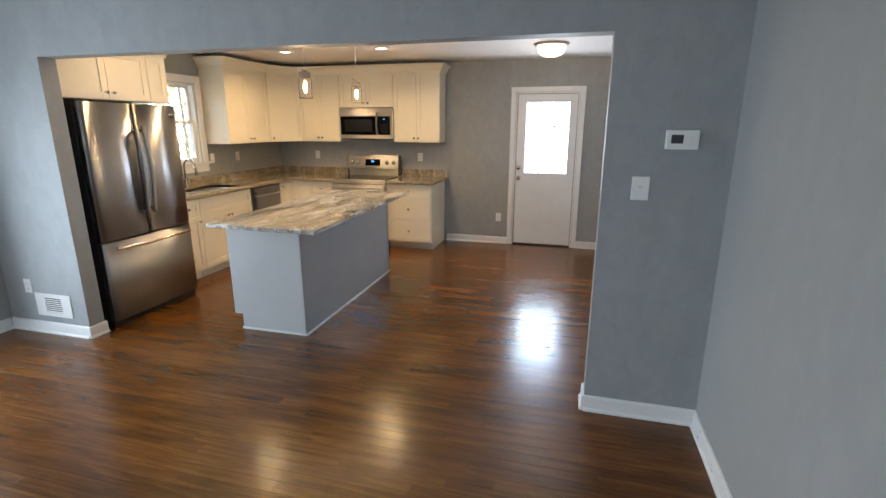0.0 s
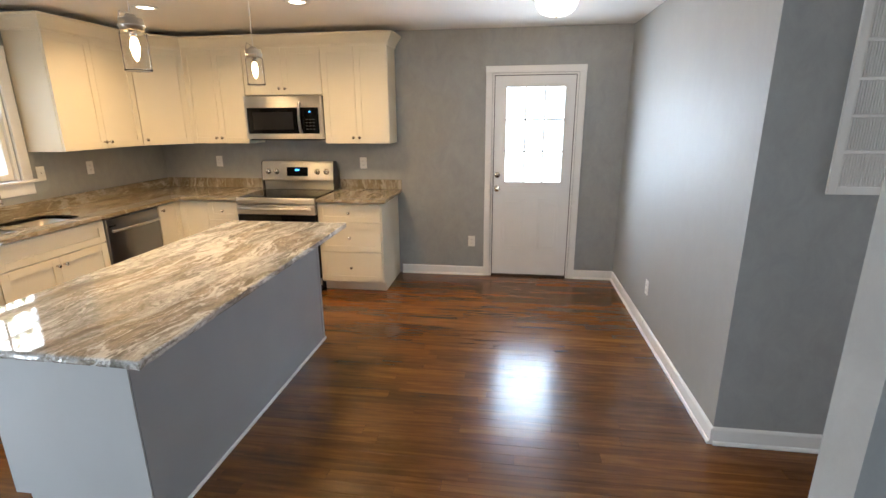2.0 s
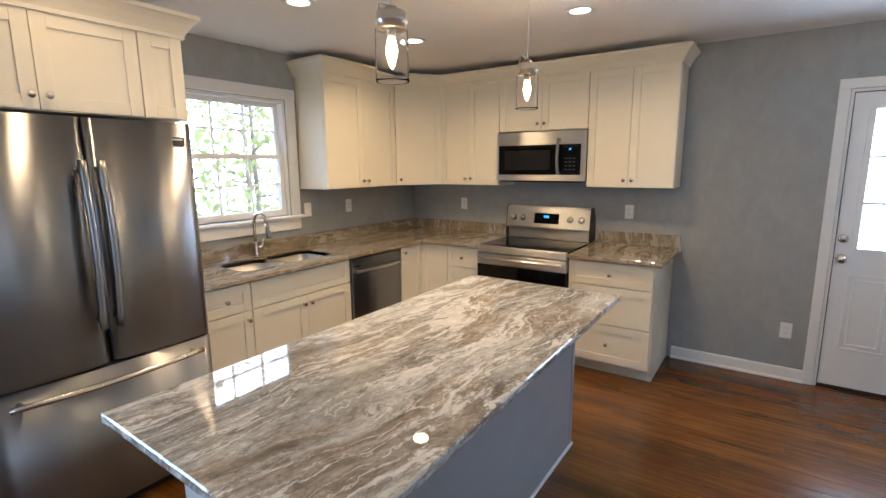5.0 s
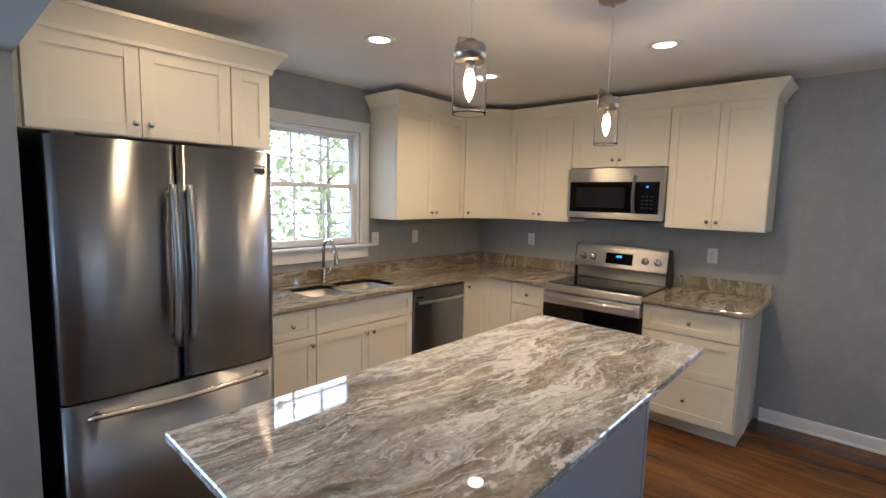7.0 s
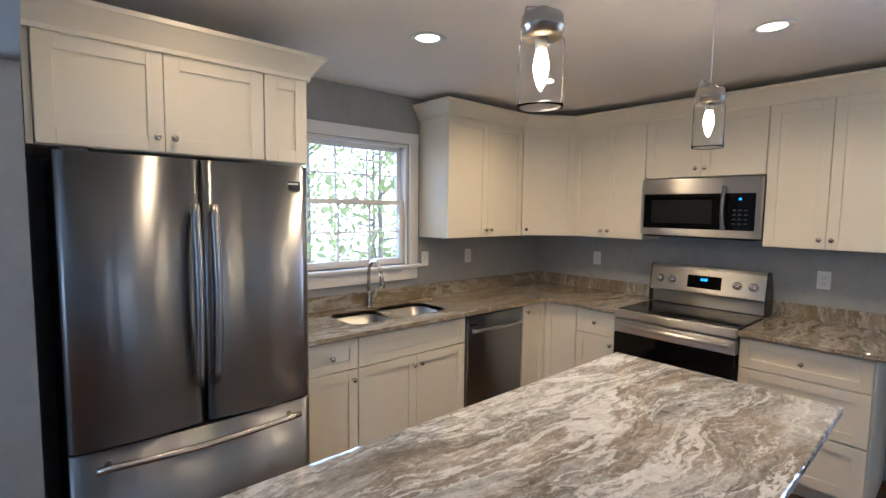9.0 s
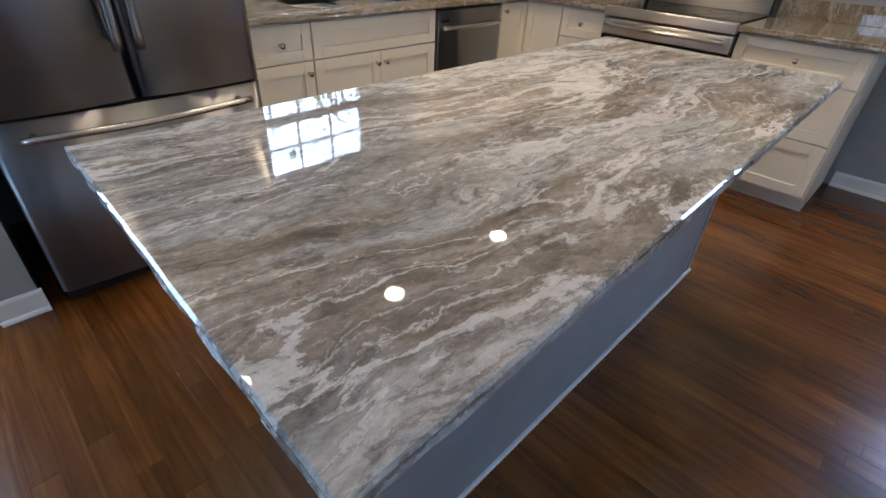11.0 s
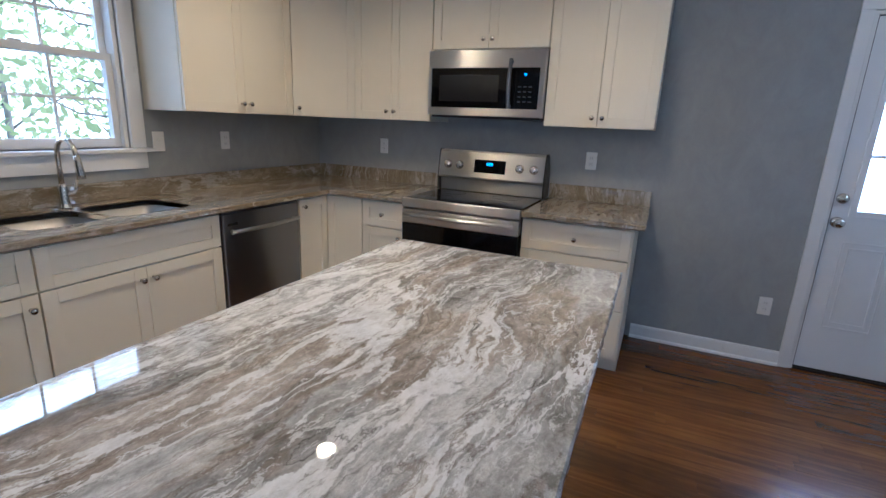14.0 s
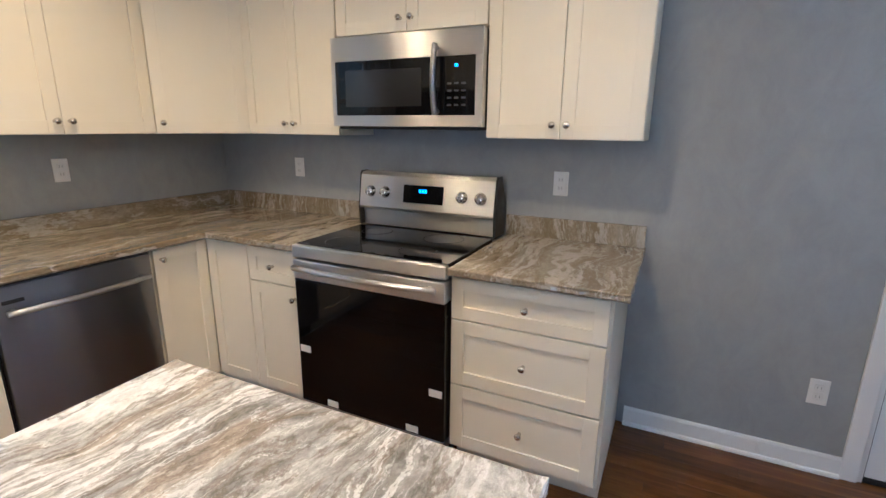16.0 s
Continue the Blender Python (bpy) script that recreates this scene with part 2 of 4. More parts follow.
    col = m.mix(m.math("MULTIPLY", m.ramp(seam, [(0.0, 0.85), (0.005, 0.0)]), m.ramp(worn, [(0.45, 0.0), (0.6, 1.0)])), col, (0.07, 0.06, 0.05))
    dark = m.noise(m.scaled(p, (15, 7, 15), (5, 2, 8)), 1.0, 8, 0.74)
    col = m.mix(m.ramp(dark, [(0.57, 0.0), (0.66, 0.7)]), col, (0.10, 0.09, 0.07))
    # Tan wash: browner slabs, plus the warm shade under the wall cabinets.
    if brown:
        col = m.mix(0.58, col, (0.19, 0.145, 0.070))
    m.set("Base Color", col)
    m.set("Roughness", m.ramp(mott, [(0.3, 0.015), (0.7, 0.04)]))
    m.set("IOR", 1.6)
    return m.m


M_STONE, M_STONE_WALL = stone("banded_stone", 0.0), stone("banded_stone_brown_shaded", 0.12)
M_STONE_UP = stone("banded_stone_upright", 0.09, True)
PLANK = 0.0715


def planks():
    """Dark-stained oak strips: tone by strip, long grain, pores, wear in a satin-gloss coat."""
    m = Mat("stained_oak", (0.1, 0.04, 0.02), 0.2)
    sep = m.t.nodes.new("ShaderNodeSeparateXYZ")
    m.t.links.new(m.pos, sep.inputs[0])
    row = m.math("FLOOR", m.math("DIVIDE", sep.outputs[1], PLANK))
    wn_ = m.t.nodes.new("ShaderNodeTexWhiteNoise")
    wn_.noise_dimensions = "1D"
    info = m.t.nodes.new("ShaderNodeObjectInfo")
    m.t.links.new(m.math("ADD", row, m.math("MULTIPLY", info.outputs["Random"], 57.0)), wn_.inputs["W"])
    rnd = wn_.outputs["Value"]
    off = m.t.nodes.new("ShaderNodeCombineXYZ")
    m.t.links.new(m.math("MULTIPLY", rnd, 31.0), off.inputs[0])
    m.t.links.new(m.math("MULTIPLY", rnd, 9.0), off.inputs[2])
    p = m.vadd(m.pos, off.outputs[0])
    grain = m.noise(m.scaled(p, (1.6, 24, 2)), 1.0, 5, 0.55, 1.2)
    pores = m.noise(m.scaled(p, (9, 330, 9)), 1.0, 3, 0.6)
    stain = m.noise(m.scaled(m.pos, (1.6, 3.2, 1)), 1.0, 5, 0.65)
    col = m.ramp(grain, [(0.22, (0.072, 0.025, 0.0046)), (0.5, (0.135, 0.050, 0.0092)), (0.80, (0.215, 0.087, 0.017))])
    col = m.mix(1.0, col, m.ramp(rnd, [(0.0, 0.78), (1.0, 1.16)]), "MULTIPLY")
    col = m.mix(0.08, col, m.ramp(pores, [(0.38, 0.25), (0.52, 1.0)]), "MULTIPLY")
    col = m.mix(0.6, col, m.ramp(stain, [(0.28, 0.35), (0.5, 0.9), (0.72, 1.4)]), "MULTIPLY")
    m.set("Base Color", col)
    gloss = m.noise(m.pos, 3.5, 4, 0.65)
    m.set("Roughness", m.math("ADD", m.ramp(gloss, [(0.15, 0.15), (0.85, 0.23)]), m.math("MULTIPLY", grain, 0.05)))
    m.set("IOR", 1.5)
    m.bump(m.math("ADD", m.math("MULTIPLY", pores, 0.15), m.math("ADD", m.math("MULTIPLY", m.noise(m.scaled(m.pos, (4, 13, 1)), 1, 3), 4.5), m.math("MULTIPLY", grain, 0.5))), 0.14, 0.0018)
    return m.m


M_PLANK = planks()
M_SUBFLOOR = painted("subfloor", (0.02, 0.010, 0.006), 0.7, 0.2, 80, 0.1, 4)


# ---- building helpers ----
def box(bm, x0, x1, y0, y1, z0, z1, bevel=0.0, m=None):
    r = bmesh.ops.create_cube(bm, size=1.0)
    vs = r["verts"]
    for v in vs:
        v.co = Vector((x0 + (v.co.x + 0.5) * (x1 - x0), y0 + (v.co.y + 0.5) * (y1 - y0), z0 + (v.co.z + 0.5) * (z1 - z0)))
    if m is not None:
        bmesh.ops.transform(bm, matrix=m, verts=vs)
    if bevel:
        es = list({e for v in vs for e in v.link_edges})
        bmesh.ops.bevel(bm, geom=es, offset=bevel, segments=2, profile=0.5, affect="EDGES")


def lathe(bm, profile, n=24, m=None, cap=True):
    """Turn (radius, height) pairs round z."""
    rings = []
    for r, z in profile:
        ring = [bm.verts.new((r * math.cos(2 * math.pi * i / n), r * math.sin(2 * math.pi * i / n), z)) for i in range(n)]
        rings.append(ring)
    for a, b in zip(rings, rings[1:]):
        for i in range(n):
            f = bm.faces.new((a[i], a[(i + 1) % n], b[(i + 1) % n], b[i]))
            f.smooth = True
    if cap:
        bm.faces.new(rings[0][::-1]), bm.faces.new(rings[-1])
    if m is not None:
        bmesh.ops.transform(bm, matrix=m, verts=[v for r in rings for v in r])


def tube(bm, points, r, n=12, cap=True):
    """A round tube along points; r a number or one for each point."""
    pts = [Vector(p) for p in points]
    rs = r if isinstance(r, (list, tuple)) else [r] * len(pts)
    prev, rings = None, []
    for i, p in enumerate(pts):
        d = (pts[min(i + 1, len(pts) - 1)] - pts[max(i - 1, 0)]).normalized()
        a = prev if prev is not None else (Vector((0, 0, 1)) if abs(d.z) < 0.9 else Vector((1, 0, 0)))
        u = (a - d * a.dot(d)).normalized()
        prev, w = u, d.cross(u)
        rings.append([bm.verts.new(p + rs[i] * (math.cos(2 * math.pi * k / n) * u + math.sin(2 * math.pi * k / n) * w)) for k in range(n)])
    for a, b in zip(rings, rings[1:]):
        for k in range(n):
            f = bm.faces.new((a[k], a[(k + 1) % n], b[(k + 1) % n], b[k]))
            f.smooth = True
    if cap:
        bm.faces.new(rings[0][::-1]), bm.faces.new(rings[-1])


def extrude_profile(bm, prof, a, b, m=None):
    """Sweep a closed (y, z) outline from x = a to x = b."""
    lo, hi = [bm.verts.new((a, y, z)) for y, z in prof], [bm.verts.new((b, y, z)) for y, z in prof]
    n = len(prof)
    for i in range(n):
        bm.faces.new((lo[i], hi[i], hi[(i + 1) % n], lo[(i + 1) % n]))
    bm.faces.new(lo), bm.faces.new(hi[::-1])
    if m is not None:
        bmesh.ops.transform(bm, matrix=m, verts=lo + hi)


def arc(cx, cz, r, a0, a1, n=10):
    return [(cx + r * math.cos(radians(a0 + (a1 - a0) * i / n)), cz + r * math.sin(radians(a0 + (a1 - a0) * i / n))) for i in range(n + 1)]


def made(name, bm, mat, parent=None, m=None):
    bmesh.ops.recalc_face_normals(bm, faces=bm.faces)
    me = bpy.data.meshes.new(name)
    bm.to_mesh(me)
    bm.free()
    me.materials.append(mat)
    ob = new(name, me)
    if parent is not None:
        ob.parent = parent
    if m is not None:
        ob.matrix_basis = m
    return ob


def boxes(name, mat, items, parent=None, bevel=0.0, m=None):
    bm = bmesh.new()
    for it in items:
        box(bm, *it, bevel=bevel)
    return made(name, bm, mat, parent, m)


def thing(name, m, label, category, group=""):
    e = new(name)
    e.empty_display_size = 0.1
    e.matrix_basis = m
    return tagged(e, label, category, group)


def structure(ob, label=""):
    return tagged(ob, label, kind="structure")


# ---- shell ----
T = 0.14
structure(boxes("wall_west", M_WALL, [(XW - T, XW, YS, 1.75, 0, ZC), (XW - T, XW, 3.05, WY0, 0, ZC), (XW - T, XW, 1.75, 3.05, 0, 0.2), (XW - T, XW, 1.75, 3.05, 1.8, ZC), (XW - T, XW, WY1, YN + T, 0, ZC), (XW - T, XW, WY0, WY1, 0, WZ0), (XW - T, XW, WY0, WY1, WZ1, ZC)]), "grey painted wall round the sink window")
structure(boxes("wall_north", M_WALL, [(XW, DX0, YN, YN + T, 0, ZC), (DX1, XE + T, YN, YN + T, 0, ZC), (DX0, DX1, YN, YN + T, DZ, ZC)]), "grey painted wall round the back door")
structure(boxes("wall_east", M_WALL, [(XE, XE + T, YH, YN, 0, ZC)]), "grey painted kitchen wall with brushed texture")
structure(boxes("wall_hall", M_WALL, [(XE + T, XH, YH, YH + T, 0, ZC), (XH, XH + T, YO0, 3.9, 0, ZC), (XH, XH + T, 4.7, YH + T, 0, ZC), (XH, XH + T, 3.9, 4.7, 0, 0.9), (XH, XH + T, 3.9, 4.7, 2.1, ZC)]), "grey painted hall wall")
structure(boxes("wall_opening", M_WALL, [(XW, OX0, YO0, YO1, 0, ZC), (OX1, XH, YO0, YO1, 0, ZC), (OX0, OX1, YO0, YO1, OZ, ZC)]), "grey painted wall with a wide cased-free opening")
structure(boxes("wall_living_east", M_WALL, [(XL, XL + T, YS, YO0, 0, ZC)]), "grey painted living room wall")
structure(boxes("wall_south", M_WALL, [(XW, -1.9, YS - T, YS, 0, ZC), (0.7, XL + T, YS - T, YS, 0, ZC), (-1.9, 0.7, YS - T, YS, 0, 0.6), (-1.9, 0.7, YS - T, YS, 2.1, ZC)]), "grey painted living room wall")
structure(boxes("ceiling", M_CEIL, [(XW - T, XL + T, YS - T, YO0, ZC, ZC + 0.12), (XW - T, XH + T, YO0, YH + T, ZC, ZC + 0.12), (XW - T, XE + T, YH + T, YN + T, ZC, ZC + 0.12)]), "off-white painted ceiling with faint texture")
floor = structure(boxes("floor", M_SUBFLOOR, [(XW - T, XL + T, YS - T, YO0, -0.12, -0.004), (XW - T, XH + T, YO0, YH + T, -0.12, -0.004), (XW - T, XE + T, YH + T, YN + T, -0.12, -0.004)]), "dark-stained glossy oak strip floor")

BASE_H = 0.095


def baseboard(x0, y0, x1, y1, side):
    """A skirting with a rounded top and a shoe strip, from point to point; side: +1 to the left of the line, -1 to the right."""
    d = Vector((x1 - x0, y1 - y0, 0))
    m = Matrix.Translation((x0, y0, 0)) @ Matrix.Rotation(math.atan2(d.y, d.x), 4, "Z")
    s = side
    prof = [(0, 0), (s * 0.026, 0), (s * 0.026, 0.008), (s * 0.021, 0.016), (s * 0.015, 0.019), (s * 0.015, BASE_H - 0.012), (s * 0.011, BASE_H - 0.003), (s * 0.005, BASE_H), (0, BASE_H)]
    bm = bmesh.new()
    extrude_profile(bm, prof, 0, d.length, m)
    structure(made("baseboard", bm, M_TRIM), "white painted baseboard with shoe moulding")


baseboard(-0.52, YN, DX0 - 0.065, YN, -1)
baseboard(DX1 + 0.065, YN, XE, YN, -1)
baseboard(XE, YH - 0.015, XE, YN - 0.027, 1)
baseboard(XE + 0.001, YH, XH, YH, -1)
baseboard(OX1 - 0.002, YO0, XL, YO0, -1)
baseboard(OX1, YO0 - 0.015, OX1, YO1 + 0.015, 1)
baseboard(OX1, YO1, XH, YO1, 1)
baseboard(XL, YS, XL, YO0 - 0.027, 1)
baseboard(XW, YO0, OX0 + 0.002, YO0, -1)
baseboard(OX0, YO0 - 0.015, OX0, YO1 + 0.012, -1)
baseboard(XW, YS, XW, YO0 - 0.027, -1)

# ---- window over the sink ----
cy, cz = (WY0 + WY1) / 2, (WZ0 + WZ1) / 2
win = structure(thing("window_1", pose(XW, cy, WZ0), "white double-hung window with grilles above the sink", "window"))
WM = pose(-XW, -cy, -WZ0)
c = 0.085
boxes("casing", M_TRIM, [(XW, XW + 0.02, WY0 - c, WY0 - 0.004, WZ0, WZ1 + 0.004), (XW, XW + 0.02, WY1 + 0.004, WY1 + c, WZ0, WZ1 + 0.004), (XW, XW + 0.023, WY0 - c - 0.003, WY1 + c + 0.003, WZ1 + 0.004, WZ1 + c)], win, 0.003, WM)
boxes("sill", M_TRIM, [(XW - 0.10, XW + 0.05, WY0 - c - 0.03, WY1 + c + 0.03, WZ0 - 0.022, WZ0)], win, 0.005, WM)
boxes("apron", M_TRIM, [(XW, XW + 0.018, WY0 - c, WY1 + c, WZ0 - 0.115, WZ0 - 0.022)], win, 0.003, WM)
boxes("frame", M_WHITEMETAL, [(XW - 0.13, XW - 0.005, WY0, WY0 + 0.022, WZ0, WZ1), (XW - 0.13, XW - 0.005, WY1 - 0.022, WY1, WZ0, WZ1), (XW - 0.13, XW - 0.005, WY0 + 0.022, WY1 - 0.022, WZ1 - 0.022, WZ1), (XW - 0.13, XW - 0.10, WY0 + 0.022, WY1 - 0.022, WZ0, WZ0 + 0.02)], win, 0.002, WM)
zm = 1.665


def sash(x, z0, z1, rail):
    y0, y1 = WY0 + 0.022, WY1 - 0.022
    s = 0.036
    parts = [(x - 0.016, x + 0.016, y0, y0 + s, z0, z1), (x - 0.016, x + 0.016, y1 - s, y1, z0, z1), (x - 0.016, x + 0.016, y0 + s, y1 - s, z0, z0 + rail), (x - 0.016, x + 0.016, y0 + s, y1 - s, z1 - 0.034, z1)]
    for k in (1, 2):
        y = y0 + s + (y1 - y0 - 2 * s) * k / 3
        parts.append((x - 0.006, x + 0.006, y - 0.007, y + 0.007, z0 + rail, z1 - 0.034))
    z = (z0 + rail + z1 - 0.034) / 2
    parts.append((x - 0.0055, x + 0.0055, y0 + s, y1 - s, z - 0.007, z + 0.007))
    boxes("sash", M_WHITEMETAL, parts, win, 0.0015, WM)
    g = boxes("pane", M_PANE, [(x - 0.002, x + 0.002, y0 + s - 0.004, y1 - s + 0.004, z0 + rail - 0.004, z1 - 0.03)], win, 0, WM)
    g.visible_shadow = False


sash(XW - 0.085, zm - 0.018, WZ1 - 0.022, 0.034)
sash(XW - 0.048, WZ0 + 0.004, zm + 0.018, 0.05)
boxes("lock", M_WHITEMETAL, [(XW - 0.06, XW - 0.035, cy - 0.03, cy + 0.03, zm + 0.018, zm + 0.03)], win, 0.003, WM)

# ---- front window behind the walk ----
win2 = structure(thing("window_2", pose(-0.6, YS, 0.6), "white living room window", "window"))
boxes("frame", M_TRIM, [(-1.3, -1.23, -0.1, 0.02, 0, 1.5), (1.23, 1.3, -0.1, 0.02, 0, 1.5), (-1.23, 1.23, -0.1, 0.02, 0, 0.07), (-1.23, 1.23, -0.1, 0.02, 1.43, 1.5), (-0.03, 0.03, -0.08, 0.0, 0.07, 1.43)], win2, 0.003)

win3 = structure(thing("window_3", pose(XW, 2.4, 0.2, 0, 0, -90), "white living room side window", "window"))
boxes("frame", M_TRIM, [(-0.65, -0.59, -0.1, 0.02, 0, 1.6), (0.59, 0.65, -0.1, 0.02, 0, 1.6), (-0.59, 0.59, -0.1, 0.02, 0, 0.06), (-0.59, 0.59, -0.1, 0.02, 1.54, 1.6)], win3, 0.003)
# Assumed opening at the unseen hall end, added for the fill lamp.
fill_win = structure(thing("window_4", pose(XH, 4.3, 0.9, 0, 0, 90), "unseen hall window, added to let light into the hall", "window"))
boxes("frame", M_TRIM, [(-0.4, -0.35, -0.1, 0.02, 0, 1.2), (0.35, 0.4, -0.1, 0.02, 0, 1.2), (-0.35, 0.35, -0.1, 0.02, 0, 0.05), (-0.35, 0.35, -0.1, 0.02, 1.15, 1.2)], fill_win, 0.003)

# ---- back door ----
door = structure(thing("door_1", pose(DX0, YN, 0), "white steel back door with nine-lite window, closed", "door"))
DM = pose(-DX0, -YN, 0)
k = 0.065
boxes("casing", M_TRIM, [(DX0 - k, DX0 - 0.003, YN - 0.018, YN, 0, DZ + 0.003), (DX1 + 0.003, DX1 + k, YN - 0.018, YN, 0, DZ + 0.003), (DX0 - k - 0.002, DX1 + k + 0.002, YN - 0.021, YN, DZ + 0.003, DZ + k)], door, 0.003, DM)
boxes("jamb", M_TRIM, [(DX0, DX0 + 0.018, YN - 0.004, YN + T, 0, DZ), (DX1 - 0.018, DX1, YN - 0.004, YN + T, 0, DZ), (DX0 + 0.018, DX1 - 0.018, YN - 0.004, YN + T, DZ - 0.018, DZ)], door, 0.001, DM)
boxes("threshold", M_DARK, [(DX0 + 0.018, DX1 - 0.018, YN + 0.0, YN + T, 0, 0.012)], door, 0.002, DM)
sx0, sx1, sy, sz0, sz1 = DX0 + 0.021, DX1 - 0.021, YN + 0.012, 0.018, DZ - 0.021
gx0, gx1, gz0, gz1 = 0.565, 1.118, 1.01, 1.925
leaf = boxes("leaf", M_DOOR, [(sx0, gx0, sy, sy + 0.044, sz0, sz1), (gx1, sx1, sy, sy + 0.044, sz0, sz1), (gx0, gx1, sy, sy + 0.044, sz0, gz0), (gx0, gx1, sy, sy + 0.044, gz1, sz1)], door, 0.0, DM)
# Black strips stand in for the shade in the gap round the leaf.
boxes("weatherstrip", M_DARK, [(DX0 + 0.018, sx0 + 0.003, sy - 0.003, sy + 0.02, sz0, sz1), (sx1 - 0.003, DX1 - 0.018, sy - 0.003, sy + 0.02, sz0, sz1), (DX0 + 0.018, DX1 - 0.018, sy - 0.0035, sy + 0.02, sz1 - 0.003, DZ - 0.018), (DX0 + 0.018, DX1 - 0.018, sy - 0.0035, sy + 0.02, 0.012, sz0 + 0.004)], door, 0.0, DM)
lf = 0.034
items = [(gx0 - lf, gx0, sy - 0.010, sy + 0.002, gz0 - lf, gz1 + lf), (gx1, gx1 + lf, sy - 0.010, sy + 0.002, gz0 - lf, gz1 + lf), (gx0, gx1, sy - 0.010, sy + 0.002, gz0 - lf, gz0), (gx0, gx1, sy - 0.010, sy + 0.002, gz1, gz1 + lf)]
for i in (1, 2):
    x, z = gx0 + (gx1 - gx0) * i / 3, gz0 + (gz1 - gz0) * i / 3
    items.append((x - 0.009, x + 0.009, sy + 0.012, sy + 0.026, gz0, gz1))
    items.append((gx0, gx1, sy + 0.013, sy + 0.025, z - 0.009, z + 0.009))
boxes("lite_frame", M_DOOR, items, door, 0.002, DM)
g = boxes("pane", M_PANE, [(gx0, gx1, sy + 0.028, sy + 0.032, gz0, gz1)], door, 0, DM)
g.visible_shadow = False
for x0, x1 in ((0.535, 0.775), (0.905, 1.115)):
    items = []
    z0, z1 = 0.295, 0.83
    for a, b in ((0.0, 0.012), (0.034, 0.010)):
        items += [(x0 + a, x0 + a + b, sy - 0.006, sy + 0.002, z0 + a, z1 - a), (x1 - a - b, x1 - a, sy - 0.006, sy + 0.002, z0 + a, z1 - a), (x0 + a + b, x1 - a - b, sy - 0.006, sy + 0.002, z0 + a, z0 + a + b), (x0 + a + b, x1 - a - b, sy - 0.006, sy + 0.002, z1 - a - b, z1 - a)]
    boxes("panel", M_DOOR, items, door, 0.0028, DM)
for z, r, kind in ((1.075, 0.030, "deadbolt"), (0.937, 0.032, "knob")):
    bm = bmesh.new()
    prof = [(0.0, 0.0), (r, 0.0), (r, 0.008), (r * 0.75, 0.014), (0.012, 0.016), (0.012, 0.03)]
    prof += [(0.018, 0.034), (0.027, 0.044), (0.027, 0.054), (0.018, 0.063), (0.001, 0.065)] if kind == "knob" else [(0.018, 0.030), (0.018, 0.036), (0.001, 0.037)]
    lathe(bm, prof, 20, pose(0, 0, 0, 90))
    made(kind, bm, M_NICKEL, door, DM @ pose(0.487, sy, z))
for z in (0.30, 1.03, 1.80):
    boxes("hinge", M_NICKEL, [(sx1 + 0.001, sx1 + 0.014, sy - 0.010, sy + 0.003, z - 0.05, z + 0.05)], door, 0.003, DM)

# ---- cabinets ----
KNOB = bmesh.new()
lathe(KNOB, [(0.001, 0), (0.008, 0), (0.006, 0.006), (0.006, 0.014), (0.013, 0.020), (0.0145, 0.026), (0.011, 0.031), (0.001, 0.033)], 14, pose(0, 0, 0, 90))
KNOB_MESH = bpy.data.meshes.new("handle")
KNOB.to_mesh(KNOB_MESH)
KNOB.free()
KNOB_MESH.materials.append(M_NICKEL)


def front(parent, kind, x0, x1, z0, z1, knobs=(), y=0.0, stile=0.057, m=None):
    """A shaker door or drawer front 20 mm thick, outer face at y - 0.02; knobs as (x, z)."""
    bm = bmesh.new()
    s = min(stile, (z1 - z0) * 0.3)
    box(bm, x0, x0 + s, y - 0.02, y - 0.001, z0, z1, 0.0015)
    box(bm, x1 - s, x1, y - 0.02, y - 0.001, z0, z1, 0.0015)
    box(bm, x0 + s, x1 - s, y - 0.0197, y - 0.001, z0, z0 + s, 0.0012)
    box(bm, x0 + s, x1 - s, y - 0.0197, y - 0.001, z1 - s, z1, 0.0012)
    box(bm, x0 + s - 0.003, x1 - s + 0.003, y - 0.011, y - 0.002, z0 + s - 0.003, z1 - s + 0.003)
    ob = made(kind, bm, M_CAB, parent, m)
    for kx, kz in knobs:
        h = new("handle", KNOB_MESH)
        h.parent = ob
        h.matrix_basis = pose(kx, y - 0.02, kz)
    return ob


def cabinet(name, m, w, h, depth, fronts, label, group, toe=0.0, y=0.0, hollow=False):
    e = thing(name, m, label, "cabinet", group)
    items = [(0, w, 0, depth, toe, h)]
    if hollow:
        items = [(0, 0.018, 0, depth, toe, h), (w - 0.018, w, 0, depth, toe, h), (0.018, w - 0.018, 0, 0.018, toe, h), (0.018, w - 0.018, depth - 0.01, depth, toe, h), (0.018, w - 0.018, 0.018, depth - 0.01, toe, toe + 0.018)]
    if toe:
        items.append((0.0, w, 0.07, depth, 0, toe))
    boxes("body", M_CAB, items, e, 0.001)
    for kind, x0, x1, z0, z1, knobs in fronts:
        front(e, kind, x0, x1, z0, z1, knobs, y)
    return e


def pair(w, z0, z1, low=True, gap=0.0015):
    """Two doors that meet in the middle, with knobs near the meeting stiles."""
    kz = z0 + 0.055 if low else z1 - 0.06
    return [("door", 0.003, w / 2 - gap, z0, z1, [(w / 2 - 0.03, kz)]), ("door", w / 2 + gap, w - 0.003, z0, z1, [(w / 2 + 0.03, kz)])]


HB, TOE = ZT - 0.032, 0.10


def west(y, z=0, x=XB):
    return pose(x, y, z, 0, 0, 90)


